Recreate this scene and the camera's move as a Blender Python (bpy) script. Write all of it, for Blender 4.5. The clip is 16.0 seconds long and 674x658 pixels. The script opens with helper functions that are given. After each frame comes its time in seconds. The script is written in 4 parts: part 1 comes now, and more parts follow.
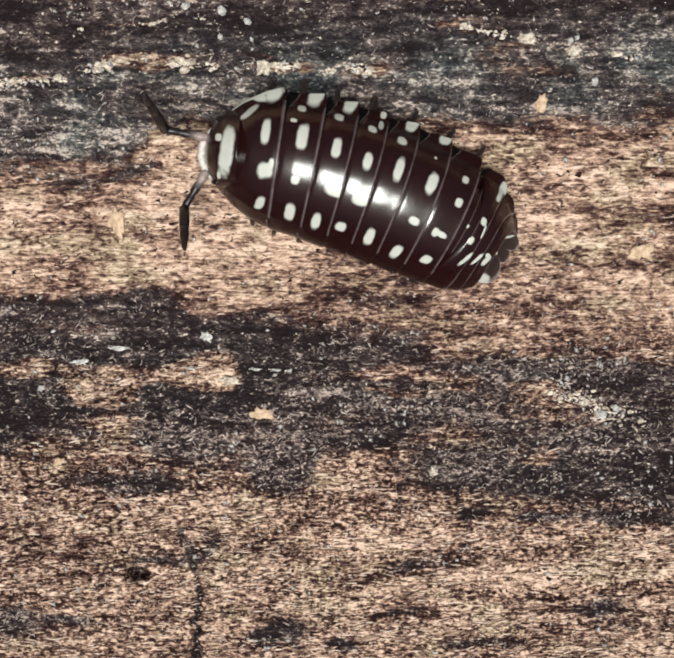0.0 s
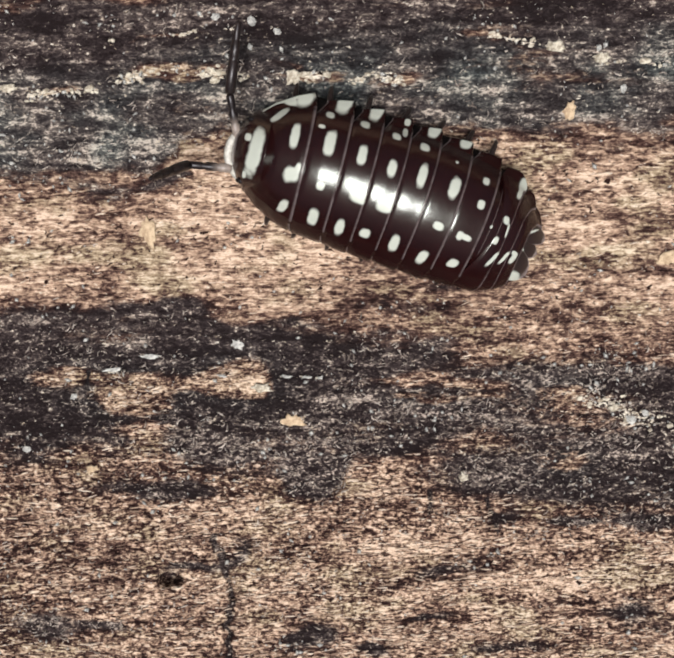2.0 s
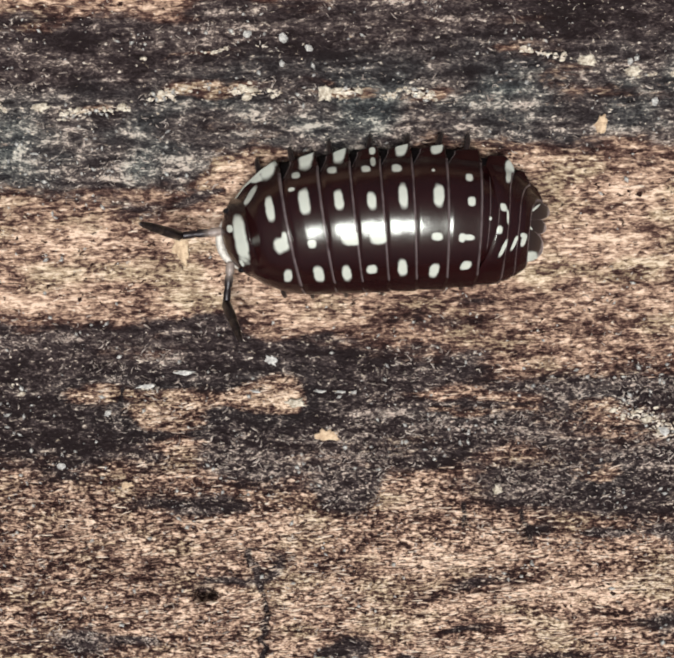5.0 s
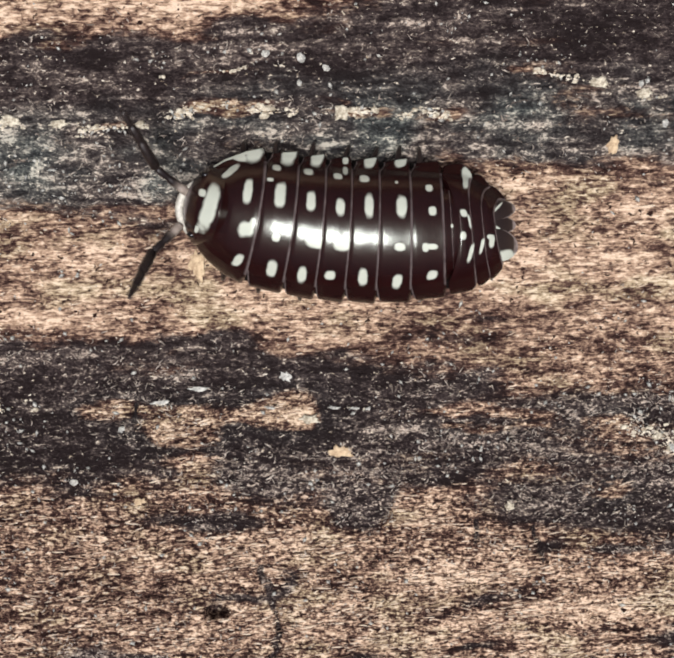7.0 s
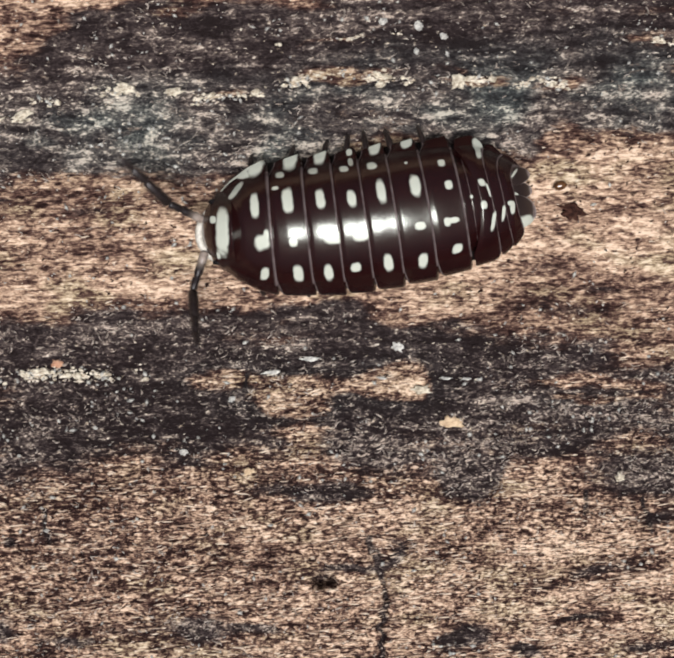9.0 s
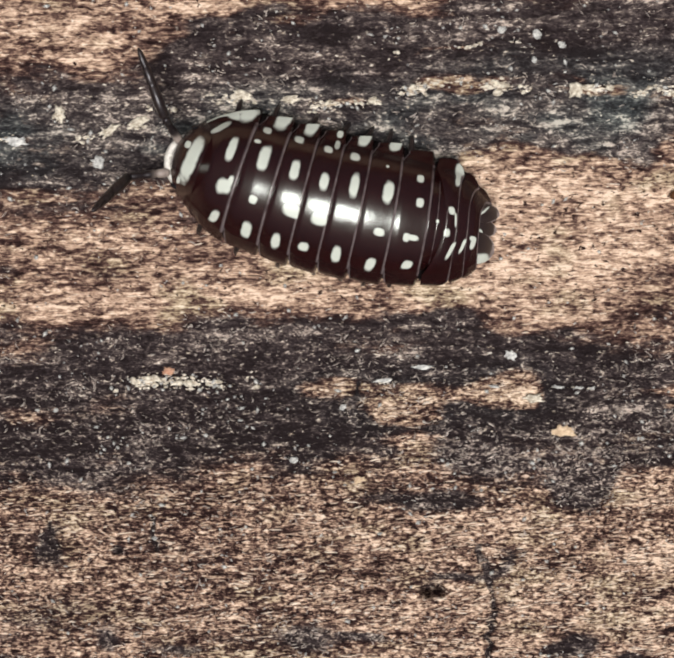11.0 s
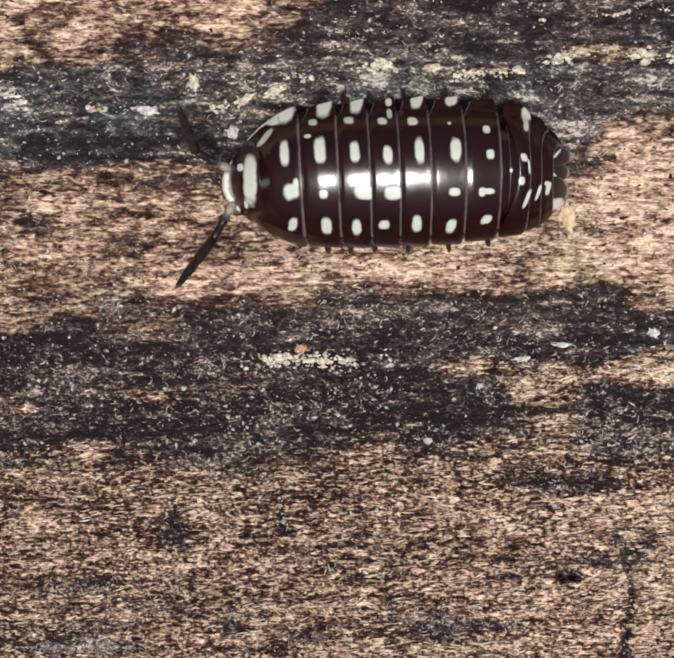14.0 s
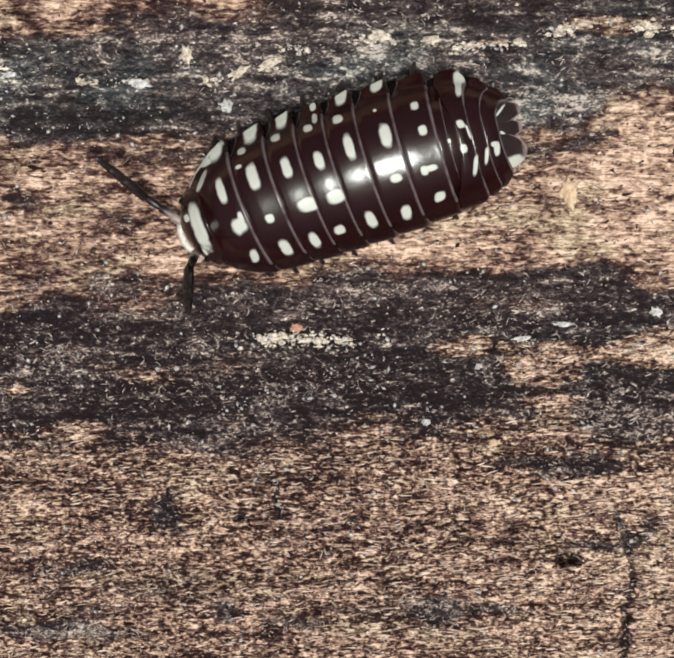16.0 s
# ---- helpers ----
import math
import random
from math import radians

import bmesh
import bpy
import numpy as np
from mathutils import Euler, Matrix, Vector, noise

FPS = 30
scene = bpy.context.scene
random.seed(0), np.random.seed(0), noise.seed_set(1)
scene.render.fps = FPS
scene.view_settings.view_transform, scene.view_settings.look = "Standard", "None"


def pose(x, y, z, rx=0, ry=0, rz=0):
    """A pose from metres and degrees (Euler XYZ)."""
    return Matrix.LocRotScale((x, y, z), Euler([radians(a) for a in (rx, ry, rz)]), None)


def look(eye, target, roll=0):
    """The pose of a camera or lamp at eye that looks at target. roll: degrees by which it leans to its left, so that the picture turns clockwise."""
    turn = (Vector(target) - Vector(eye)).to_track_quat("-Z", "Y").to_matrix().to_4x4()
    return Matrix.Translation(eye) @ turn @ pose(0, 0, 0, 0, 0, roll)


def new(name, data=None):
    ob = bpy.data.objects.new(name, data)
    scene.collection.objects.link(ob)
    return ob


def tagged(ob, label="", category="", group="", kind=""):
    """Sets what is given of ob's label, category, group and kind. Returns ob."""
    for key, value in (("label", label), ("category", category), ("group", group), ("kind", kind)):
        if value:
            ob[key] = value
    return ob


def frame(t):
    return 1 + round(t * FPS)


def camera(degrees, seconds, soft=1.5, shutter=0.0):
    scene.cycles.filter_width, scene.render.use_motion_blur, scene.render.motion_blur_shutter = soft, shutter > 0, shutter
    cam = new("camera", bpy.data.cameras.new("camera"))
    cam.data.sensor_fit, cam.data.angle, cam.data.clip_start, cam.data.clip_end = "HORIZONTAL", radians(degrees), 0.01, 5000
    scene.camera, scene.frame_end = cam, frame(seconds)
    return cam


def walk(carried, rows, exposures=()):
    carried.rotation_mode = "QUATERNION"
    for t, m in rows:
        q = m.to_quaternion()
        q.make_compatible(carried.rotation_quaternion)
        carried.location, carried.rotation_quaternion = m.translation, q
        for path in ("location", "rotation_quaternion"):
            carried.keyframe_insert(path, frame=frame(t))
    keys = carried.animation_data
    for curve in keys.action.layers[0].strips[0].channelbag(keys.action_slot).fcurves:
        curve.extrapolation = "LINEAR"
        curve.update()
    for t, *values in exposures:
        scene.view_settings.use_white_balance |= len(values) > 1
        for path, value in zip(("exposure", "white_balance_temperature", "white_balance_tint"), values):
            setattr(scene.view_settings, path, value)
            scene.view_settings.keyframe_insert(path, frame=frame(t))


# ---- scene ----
MM = 0.001                      # all plans below are in millimetres


def at(x, y, z, rx=0, ry=0, rz=0):
    """A pose from millimetres and degrees."""
    return pose(x * MM, y * MM, z * MM, rx, ry, rz)


# ---- camera: hand-held, some 57 mm above the wood, leaning slightly back ----
cam = camera(32.0, 16.0, soft=2.3, shutter=0.5)
walk(cam, [
    (0.0, at(0.00, 0.00, 56.87, -8.95, 1.39, -0.00)),
    (0.5, at(0.11, 0.33, 56.72, -9.25, 1.67, -0.13)),
    (1.0, at(-0.25, 0.28, 56.58, -9.33, 1.75, -0.22)),
    (1.5, at(-1.41, 0.47, 57.12, -9.29, 1.65, -0.30)),
    (2.0, at(-1.03, 0.65, 57.18, -9.20, 1.77, -0.44)),
    (2.5, at(-0.70, 1.09, 57.01, -9.11, 1.67, -0.51)),
    (3.0, at(-0.94, 0.95, 56.97, -9.09, 1.66, -0.65)),
    (3.5, at(-0.93, 0.95, 56.89, -9.19, 1.62, -0.78)),
    (4.0, at(-2.17, 1.41, 57.18, -9.20, 1.74, -0.85)),
    (4.5, at(-2.26, 1.47, 57.11, -9.30, 1.67, -0.93)),
    (5.0, at(-2.67, 1.56, 57.25, -9.36, 1.66, -1.01)),
    (5.2, at(-3.54, 1.77, 57.13, -9.38, 1.33, -1.06)),
    (7.3, at(-4.98, 0.47, 58.21, -7.46, 0.21, -0.51)),
    (7.5, at(-5.19, 0.27, 58.41, -7.32, 0.11, -0.46)),
    (8.0, at(-6.63, 0.81, 58.19, -7.21, -0.12, -0.39)),
    (8.5, at(-8.61, 0.17, 57.95, -7.89, 0.14, -0.38)),
    (10.8, at(-15.45, 1.08, 57.70, -9.25, 0.52, -0.35)),
    (11.0, at(-16.08, 0.53, 57.70, -8.44, 0.29, -0.16)),
    (11.5, at(-18.62, 0.59, 58.05, -8.50, 0.50, -0.09)),
    (12.0, at(-19.85, 0.38, 57.48, -8.67, 0.55, -0.08)),
    (12.5, at(-22.04, 0.27, 56.88, -8.80, 0.68, -0.03)),
    (13.0, at(-24.09, -0.20, 56.65, -7.93, 0.18, 0.04)),
    (13.5, at(-23.31, -0.97, 56.15, -7.97, -0.02, 0.00)),
    (14.0, at(-23.21, -1.38, 56.29, -7.90, -0.15, 0.04)),
    (14.5, at(-22.14, -1.12, 56.23, -8.08, -0.19, 0.02)),
    (15.0, at(-21.74, -0.85, 55.98, -8.63, 0.02, -0.00)),
    (15.5, at(-22.34, -1.22, 55.85, -8.89, -0.21, 0.03)),
    (16.0, at(-23.36, -1.96, 55.14, -8.50, -0.48, 0.12)),
])

# ---- light: a hazy, high sun and a soft sky ----
SUN_TILT, SUN_TURN = 9.0, -90.0          # degrees from the zenith; the way it leans
world = bpy.data.worlds.new("sky")
scene.world = world
world.use_nodes = True
sky = world.node_tree.nodes.new("ShaderNodeTexSky")
sky.sky_type, sky.sun_disc = "NISHITA", False
sky.sun_elevation, sky.sun_rotation = radians(90 - SUN_TILT), radians(90 - SUN_TURN)
sky.air_density, sky.dust_density = 1.0, 8.0
world.node_tree.links.new(sky.outputs[0], world.node_tree.nodes["Background"].inputs[0])
world.node_tree.nodes["Background"].inputs[1].default_value = 0.035
lamp = bpy.data.lights.new("sun", "SUN")
lamp.energy, lamp.angle, lamp.color = 4.4, radians(21), (0.998, 0.978, 1.010)
sun = new("sun", lamp)
way = Vector((math.cos(radians(SUN_TURN)) * math.sin(radians(SUN_TILT)),
              math.sin(radians(SUN_TURN)) * math.sin(radians(SUN_TILT)), math.cos(radians(SUN_TILT))))
sun.matrix_basis = look(way * 2, (0, 0, 0))
scene.view_settings.exposure = 0.0


# ---- materials ----
class Tree:
    """A short way to write node trees."""

    def __init__(self, name):
        self.material = bpy.data.materials.new(name)
        self.material.use_nodes = True
        self.nodes, self.links = self.material.node_tree.nodes, self.material.node_tree.links
        self.shader = self.nodes["Principled BSDF"]

    def put(self, socket, value):
        if isinstance(value, bpy.types.NodeSocket):
            self.links.new(value, socket)
        else:
            socket.default_value = value

    def coords(self, scale=(1, 1, 1), turn=0.0):
        c, m = self.nodes.new("ShaderNodeTexCoord"), self.nodes.new("ShaderNodeMapping")
        m.inputs["Scale"].default_value = [1000 * k for k in scale]
        m.inputs["Rotation"].default_value = (0, 0, radians(turn))
        self.links.new(c.outputs["Object"], m.inputs["Vector"])
        return m.outputs[0]

    def noise(self, scale, detail=2.0, rough=0.55, warp=0.0, turn=0.0):
        n = self.nodes.new("ShaderNodeTexNoise")
        n.inputs["Scale"].default_value = 1.0
        n.inputs["Detail"].default_value, n.inputs["Roughness"].default_value = detail, rough
        n.inputs["Distortion"].default_value = warp
        self.links.new(self.coords(scale, turn), n.inputs["Vector"])
        return n.outputs[0]

    def math(self, op, a, b=0.0, c=0.0):
        n = self.nodes.new("ShaderNodeMath")
        n.operation = op
        for k, value in enumerate((a, b, c)):
            self.put(n.inputs[k], value)
        return n.outputs[0]

    def step(self, value, low, high):
        n = self.nodes.new("ShaderNodeMapRange")
        n.interpolation_type = "SMOOTHSTEP"
        self.put(n.inputs["Value"], value)
        n.inputs["From Min"].default_value, n.inputs["From Max"].default_value = low, high
        return n.outputs[0]

    def ramp(self, value, stops):
        n = self.nodes.new("ShaderNodeValToRGB")
        while len(n.color_ramp.elements) < len(stops):
            n.color_ramp.elements.new(0.5)
        for e, (place, colour) in zip(n.color_ramp.elements, stops):
            e.position, e.color = place, (*colour, 1)
        self.put(n.inputs[0], value)
        return n.outputs[0]

    def mix(self, factor, a, b):
        n = self.nodes.new("ShaderNodeMix")
        n.data_type = "RGBA"
        self.put(n.inputs[0], factor)
        for socket, value in ((n.inputs[6], a), (n.inputs[7], b)):
            self.put(socket, (*value, 1) if isinstance(value, tuple) else value)
        return n.outputs[2]

    def attribute(self, name):
        n = self.nodes.new("ShaderNodeAttribute")
        n.attribute_name = name
        return n

    def finish(self, colour, rough, relief=None, depth=0.0, specular=0.5):
        self.put(self.shader.inputs["Base Color"], (*colour, 1) if isinstance(colour, tuple) else colour)
        self.put(self.shader.inputs["Roughness"], rough)
        self.shader.inputs["Specular IOR Level"].default_value = specular
        if relief is not None:
            b = self.nodes.new("ShaderNodeBump")
            b.inputs["Strength"].default_value, b.inputs["Distance"].default_value = 1.0, depth * MM
            self.links.new(relief, b.inputs["Height"])
            self.links.new(b.outputs[0], self.shader.inputs["Normal"])
        return self.material


def wood_material():
    t = Tree("weathered_wood")
    stain = t.attribute("stain")
    split = t.nodes.new("ShaderNodeSeparateColor")
    t.links.new(stain.outputs["Color"], split.inputs[0])
    bare, crust, green = split.outputs[0], split.outputs[1], split.outputs[2]
    dash = t.noise((2.7, 6.8, 3.2), 2.5, 0.58, 0.7)                # short pits along the grain
    speck = t.noise((4.4, 7.0, 7.0), 1.5, 0.5, 0.8)                # small grains
    fibre = t.noise((1.3, 13.0, 5.0), 2.0, 0.55, 0.4, 1.0)         # long thin fibres
    blot = t.noise((0.75, 1.7, 1.0), 3.0, 0.6, 0.9)
    streak = t.noise((0.16, 2.0, 0.5), 3.0, 0.6, 0.4, -1.0)        # worn bands along the grain
    curl = t.noise((2.9, 4.6, 5.0), 1.5, 0.5, 1.8)                 # short curled threads
    around = lambda n, gain: t.math("MULTIPLY_ADD", n, gain, -0.5 * gain)
    add = lambda *all_of: all_of[0] if len(all_of) == 1 else t.math("ADD", all_of[0], add(*all_of[1:]))
    # pale wood broken by dark pits
    tick = t.noise((6.0, 2.4, 4.0), 1.5, 0.5, 0.9)                 # short checks across the grain
    smooth_part = t.attribute("polish").outputs["Fac"]
    coarse = t.noise((1.6, 4.7, 2.5), 2.0, 0.55, 0.8)              # broader dents up the log
    patch = t.noise((0.85, 1.9, 1.2), 2.5, 0.6, 1.0)
    rough_v = add(around(dash, 2.3), around(speck, 1.6), around(blot, 1.15), around(streak, 0.8), around(tick, 0.5))
    smooth_v = add(around(coarse, 1.55), around(speck, 0.75), around(patch, 1.05), around(streak, 0.5), around(dash, 0.6))
    v = add(rough_v, t.math("MULTIPLY", smooth_part, t.math("SUBTRACT", smooth_v, rough_v)))
    q = t.math("ADD", bare, v)
    tone = add(q, around(fibre, 0.85))
    warm = t.ramp(tone, ((0.30, (0.078, 0.045, 0.035)), (0.52, (0.214, 0.139, 0.096)), (0.78, (0.440, 0.302, 0.206)), (1.06, (0.690, 0.525, 0.385))))
    sandy = t.ramp(tone, ((0.30, (0.070, 0.045, 0.032)), (0.52, (0.200, 0.143, 0.090)), (0.78, (0.395, 0.305, 0.196)), (1.06, (0.650, 0.535, 0.390))))
    hue = t.noise((0.22, 0.5, 0.3), 2.0, 0.5)
    pale_wood = t.mix(t.math("MAXIMUM", t.step(hue, 0.50, 0.66), green), warm, sandy)
    grey = t.ramp(tone, ((0.40, (0.050, 0.040, 0.036)), (0.62, (0.130, 0.105, 0.086)), (0.90, (0.40, 0.335, 0.265))))
    pale_wood = t.mix(t.step(bare, 0.10, 0.42), grey, pale_wood)
    # weathered, blackened wood with grey fibres
    fine = t.math("MULTIPLY_ADD", t.attribute("polish").outputs["Fac"], -0.45, 1.0)
    w = add(t.math("MULTIPLY", add(around(curl, 1.8), around(speck, 1.5), around(dash, 0.8)), fine), around(blot, 1.6), around(streak, 1.1))
    soot = t.math("MULTIPLY_ADD", stain.outputs["Alpha"], -0.50, t.math("MULTIPLY_ADD", t.attribute("polish").outputs["Fac"], 0.06, 0.60))
    char = t.ramp(t.math("ADD", w, soot), ((0.20, (0.0125, 0.0084, 0.0083)), (0.52, (0.033, 0.0243, 0.0236)), (0.78, (0.106, 0.083, 0.071)),
                                           (1.08, (0.46, 0.38, 0.31))))
    moss = t.ramp(t.math("ADD", w, soot), ((0.20, (0.0125, 0.0130, 0.0132)), (0.50, (0.036, 0.0395, 0.039)), (0.76, (0.112, 0.117, 0.104)),
                                           (1.08, (0.42, 0.41, 0.34))))
    char = t.mix(green, char, moss)
    # brown pits, with the shade of the embossed grain put into the colour
    pit = t.ramp(add(q, around(fibre, 0.5)), ((0.0, (0.013, 0.0060, 0.0053)), (0.22, (0.040, 0.0200, 0.0160)), (0.46, (0.118, 0.068, 0.051))))
    dark = t.mix(t.step(bare, 0.14, 0.40), char, pit)
    colour = t.mix(t.step(q, 0.29, 0.60), dark, pale_wood)
    pale = t.step(add(around(speck, 2.6), around(curl, 1.6), around(blot, 0.8), crust), 0.56, 0.84)
    colour = t.mix(pale, colour, t.ramp(t.math("ADD", around(fibre, 2.0), 0.5), ((0.25, (0.36, 0.29, 0.20)), (0.75, (0.74, 0.68, 0.56)))))
    pock = t.math("MULTIPLY", t.step(t.noise((3.6, 4.6, 4.0), 1.0, 0.4, 0.6), 0.665, 0.72), t.step(bare, 0.3, 0.6))
    colour = t.mix(pock, colour, (0.022, 0.010, 0.008))            # small round pits, painted dark
    rough = t.math("MULTIPLY_ADD", speck, 0.5, 0.42)
    return t.finish(colour, rough, t.math("ADD", t.math("MULTIPLY", v, 0.4), speck), 0.08, 0.05)


def shell_material(name, deep, light, sheen, hem):
    t = Tree(name)
    spot = t.attribute("spot").outputs["Fac"]
    rim = t.attribute("rim").outputs["Fac"]
    grain = t.noise((9, 9, 9), 2.0)
    cloud = t.noise((1.2, 1.2, 1.2), 2.0)
    dark = t.mix(cloud, deep, light)
    line = t.math("MULTIPLY", t.step(rim, 0.35, 1.0), t.step(t.noise((1.6, 1.6, 1.6), 2.0), 0.18, 0.60))
    dark = t.mix(line, dark, hem)
    edge = t.math("ADD", t.math("MULTIPLY_ADD", t.noise((1.9, 1.9, 1.9), 1.0), 0.54, -0.27), t.math("MULTIPLY_ADD", grain, 0.06, -0.03))
    edge = t.math("ADD", edge, spot)
    cream = t.mix(cloud, (0.46, 0.49, 0.415), (0.56, 0.59, 0.50))
    mark = t.step(edge, -0.06, 0.34)
    colour = t.mix(mark, dark, cream)
    rough = t.math("ADD", t.math("MULTIPLY_ADD", grain, 0.06, sheen), t.math("MULTIPLY", mark, 0.08))
    t.shader.inputs["Coat Weight"].default_value, t.shader.inputs["Coat Roughness"].default_value = 0.06, 0.34
    t.shader.inputs["Specular Tint"].default_value = (0.93, 1.0, 0.90, 1)
    t.finish(colour, rough, t.noise((2.5, 2.5, 2.5), 2.0), 0.008)
    t.put(t.shader.inputs["Specular IOR Level"], t.math("MULTIPLY_ADD", t.attribute("matt").outputs["Fac"], -0.58, 0.66))
    return t.material


def plain_material(name, a, b, rough, scale=4.0, depth=0.03, specular=0.4):
    t = Tree(name)
    n = t.noise((scale, scale, scale), 3.0, 0.6)
    return t.finish(t.mix(t.step(n, 0.3, 0.7), a, b), rough, n, depth, specular)


def sliver_material():
    """Wood fibres, each of its own tone."""
    t = Tree("torn_fibre")
    island = t.nodes.new("ShaderNodeNewGeometry").outputs["Random Per Island"]
    n = t.noise((2.0, 6.0, 6.0), 2.0)
    tone = t.math("MULTIPLY_ADD", t.math("SUBTRACT", n, 0.5), 0.5, island)
    colour = t.ramp(tone, ((0.05, (0.035, 0.018, 0.014)), (0.28, (0.15, 0.098, 0.070)), (0.60, (0.46, 0.340, 0.245)), (0.95, (0.76, 0.64, 0.50))))
    return t.finish(colour, 0.7, n, 0.01, 0.1)


def limb_material():
    """Pale at the root, black towards the outer joint."""
    t = Tree("antenna_limb")
    split = t.nodes.new("ShaderNodeSeparateXYZ")
    t.links.new(t.coords(), split.inputs[0])
    n = t.noise((5, 5, 5), 2.0)
    along = t.step(t.math("ADD", split.outputs[0], t.math("MULTIPLY", n, 0.3)), 0.55, 1.2)
    return t.finish(t.mix(along, t.mix(n, (0.16, 0.13, 0.11), (0.36, 0.30, 0.25)), (0.012, 0.008, 0.008)), 0.4, n, 0.01, 0.4)


WOOD = wood_material()
SHELL = shell_material("glossy_shell", (0.0085, 0.0020, 0.0022), (0.020, 0.0046, 0.0046), 0.195, (0.20, 0.165, 0.160))
DULL = shell_material("dull_shell", (0.011, 0.0056, 0.0056), (0.027, 0.0155, 0.0150), 0.36, (0.30, 0.25, 0.235))
HORN = plain_material("dark_horn", (0.008, 0.005, 0.005), (0.026, 0.018, 0.016), 0.35, 6.0, 0.01)
LIMB = limb_material()
# almost black: puts shade into the gaps between plates and lobes
GAP_SHADE = plain_material("black_gap_shade", (0.004, 0.003, 0.003), (0.010, 0.007, 0.007), 0.8, 5.0, 0.01, 0.1)
BROW = plain_material("pale_brow", (0.36, 0.34, 0.29), (0.62, 0.60, 0.52), 0.45, 4.0, 0.01)
EYE = plain_material("black_eye", (0.004, 0.004, 0.004), (0.012, 0.010, 0.010), 0.2, 20.0, 0.004)
CREAM = plain_material("cream_crust", (0.24, 0.20, 0.14), (0.72, 0.66, 0.52), 0.85, 5.0, 0.06)
YELLOW = plain_material("ochre_flake", (0.36, 0.25, 0.15), (0.62, 0.48, 0.31), 0.85, 5.0, 0.06)
ORANGE = plain_material("orange_chip", (0.34, 0.17, 0.10), (0.55, 0.33, 0.21), 0.8, 5.0, 0.05)
WHITE = plain_material("pale_mould", (0.22, 0.22, 0.20), (0.62, 0.61, 0.55), 0.7, 6.0, 0.05)
FIBRE = plain_material("pale_fibre", (0.16, 0.125, 0.10), (0.66, 0.58, 0.49), 0.55, 1.1, 0.01)
SLIVER = sliver_material()
SOIL = plain_material("dark_soil", (0.018, 0.008, 0.006), (0.075, 0.034, 0.024), 0.95, 4.0, 0.10, 0.1)
LIQUID = plain_material("brown_liquid", (0.050, 0.020, 0.008), (0.130, 0.060, 0.022), 0.06, 2.0, 0.002, 0.8)


# ---- the wood: relief and stains from one plan ----
TABLES = {}


def lattice(x, y, fx, fy, seed):
    """Smooth random values, 0 to 1, with fx and fy cells a millimetre."""
    if seed not in TABLES:
        TABLES[seed] = np.random.RandomState(seed).rand(256, 256)
    table = TABLES[seed]
    a, b = x * fx, y * fy
    i, j = np.floor(a).astype(int), np.floor(b).astype(int)
    p, q = a - i, b - j
    p, q = p * p * (3 - 2 * p), q * q * (3 - 2 * q)
    get = lambda m, n: table[m % 256, n % 256]
    return ((get(i, j) * (1 - p) + get(i + 1, j) * p) * (1 - q)
            + (get(i, j + 1) * (1 - p) + get(i + 1, j + 1) * p) * q)


def layers(x, y, fx, fy, seed, steps=3):
    total, weight = 0.0, 0.0
    for k in range(steps):
        total = total + lattice(x + 7.3 * k, y + 3.1 * k, fx * 2 ** k, fy * 2 ** k, seed + k) * 0.55 ** k
        weight += 0.55 ** k
    return total / weight


def line(x, *knots):
    return np.interp(x, [k[0] for k in knots], [k[1] for k in knots])


def near_path(x, y, *knots):
    """Distance to a broken line."""
    best = np.full(np.shape(x), 1e9)
    for (ax, ay), (bx, by) in zip(knots, knots[1:]):
        dx, dy = bx - ax, by - ay
        k = np.clip(((x - ax) * dx + (y - ay) * dy) / (dx * dx + dy * dy), 0, 1)
        best = np.minimum(best, np.hypot(x - ax - k * dx, y - ay - k * dy))
    return best


CREAM_PATHS = (
    ((-17.5, 2.9), (-15.4, 3.0), (-12.9, 3.5), (-9.8, 4.0), (-7.2, 3.6)), ((-5.9, 3.7), (-4.3, 3.6), (-1.5, 3.5)), ((-0.7, 3.7), (0.3, 3.4)),
    ((4.5, 5.5), (6.0, 5.2), (7.7, 4.8), (8.3, 4.3)), ((9.3, 4.3), (11.1, 4.2), (12.9, 4.0), (14.4, 3.8), (18.0, 3.3)),
    ((-13.5, 5.4), (-10.4, 5.5), (-9.2, 5.7), (-7.5, 5.8)), ((-28.6, 1.3), (-27.3, 1.5), (-25.7, 2.1)),
    ((-25.5, 2.8), (-23.2, 3.0), (-21.2, 3.2), (-19.1, 3.1)), ((-34.7, 1.2), (-32.0, 1.2)), ((-38.8, 1.8), (-37.6, 1.8)),
    ((-27.3, -10.8), (-24.7, -10.7), (-22.8, -10.8), (-20.5, -10.8)), ((-5.6, -10.9), (-3.6, -11.0)), ((-14.2, -10.7), (-13.3, -10.6)),
    ((9.5, -12.0), (11.7, -13.1), (13.4, -13.4)),
)
CREAM_WIDTH = (0.26, 0.20, 0.30, 0.18, 0.13, 0.09, 0.30, 0.26, 0.16, 0.14, 0.34, 0.09, 0.14, 0.50)

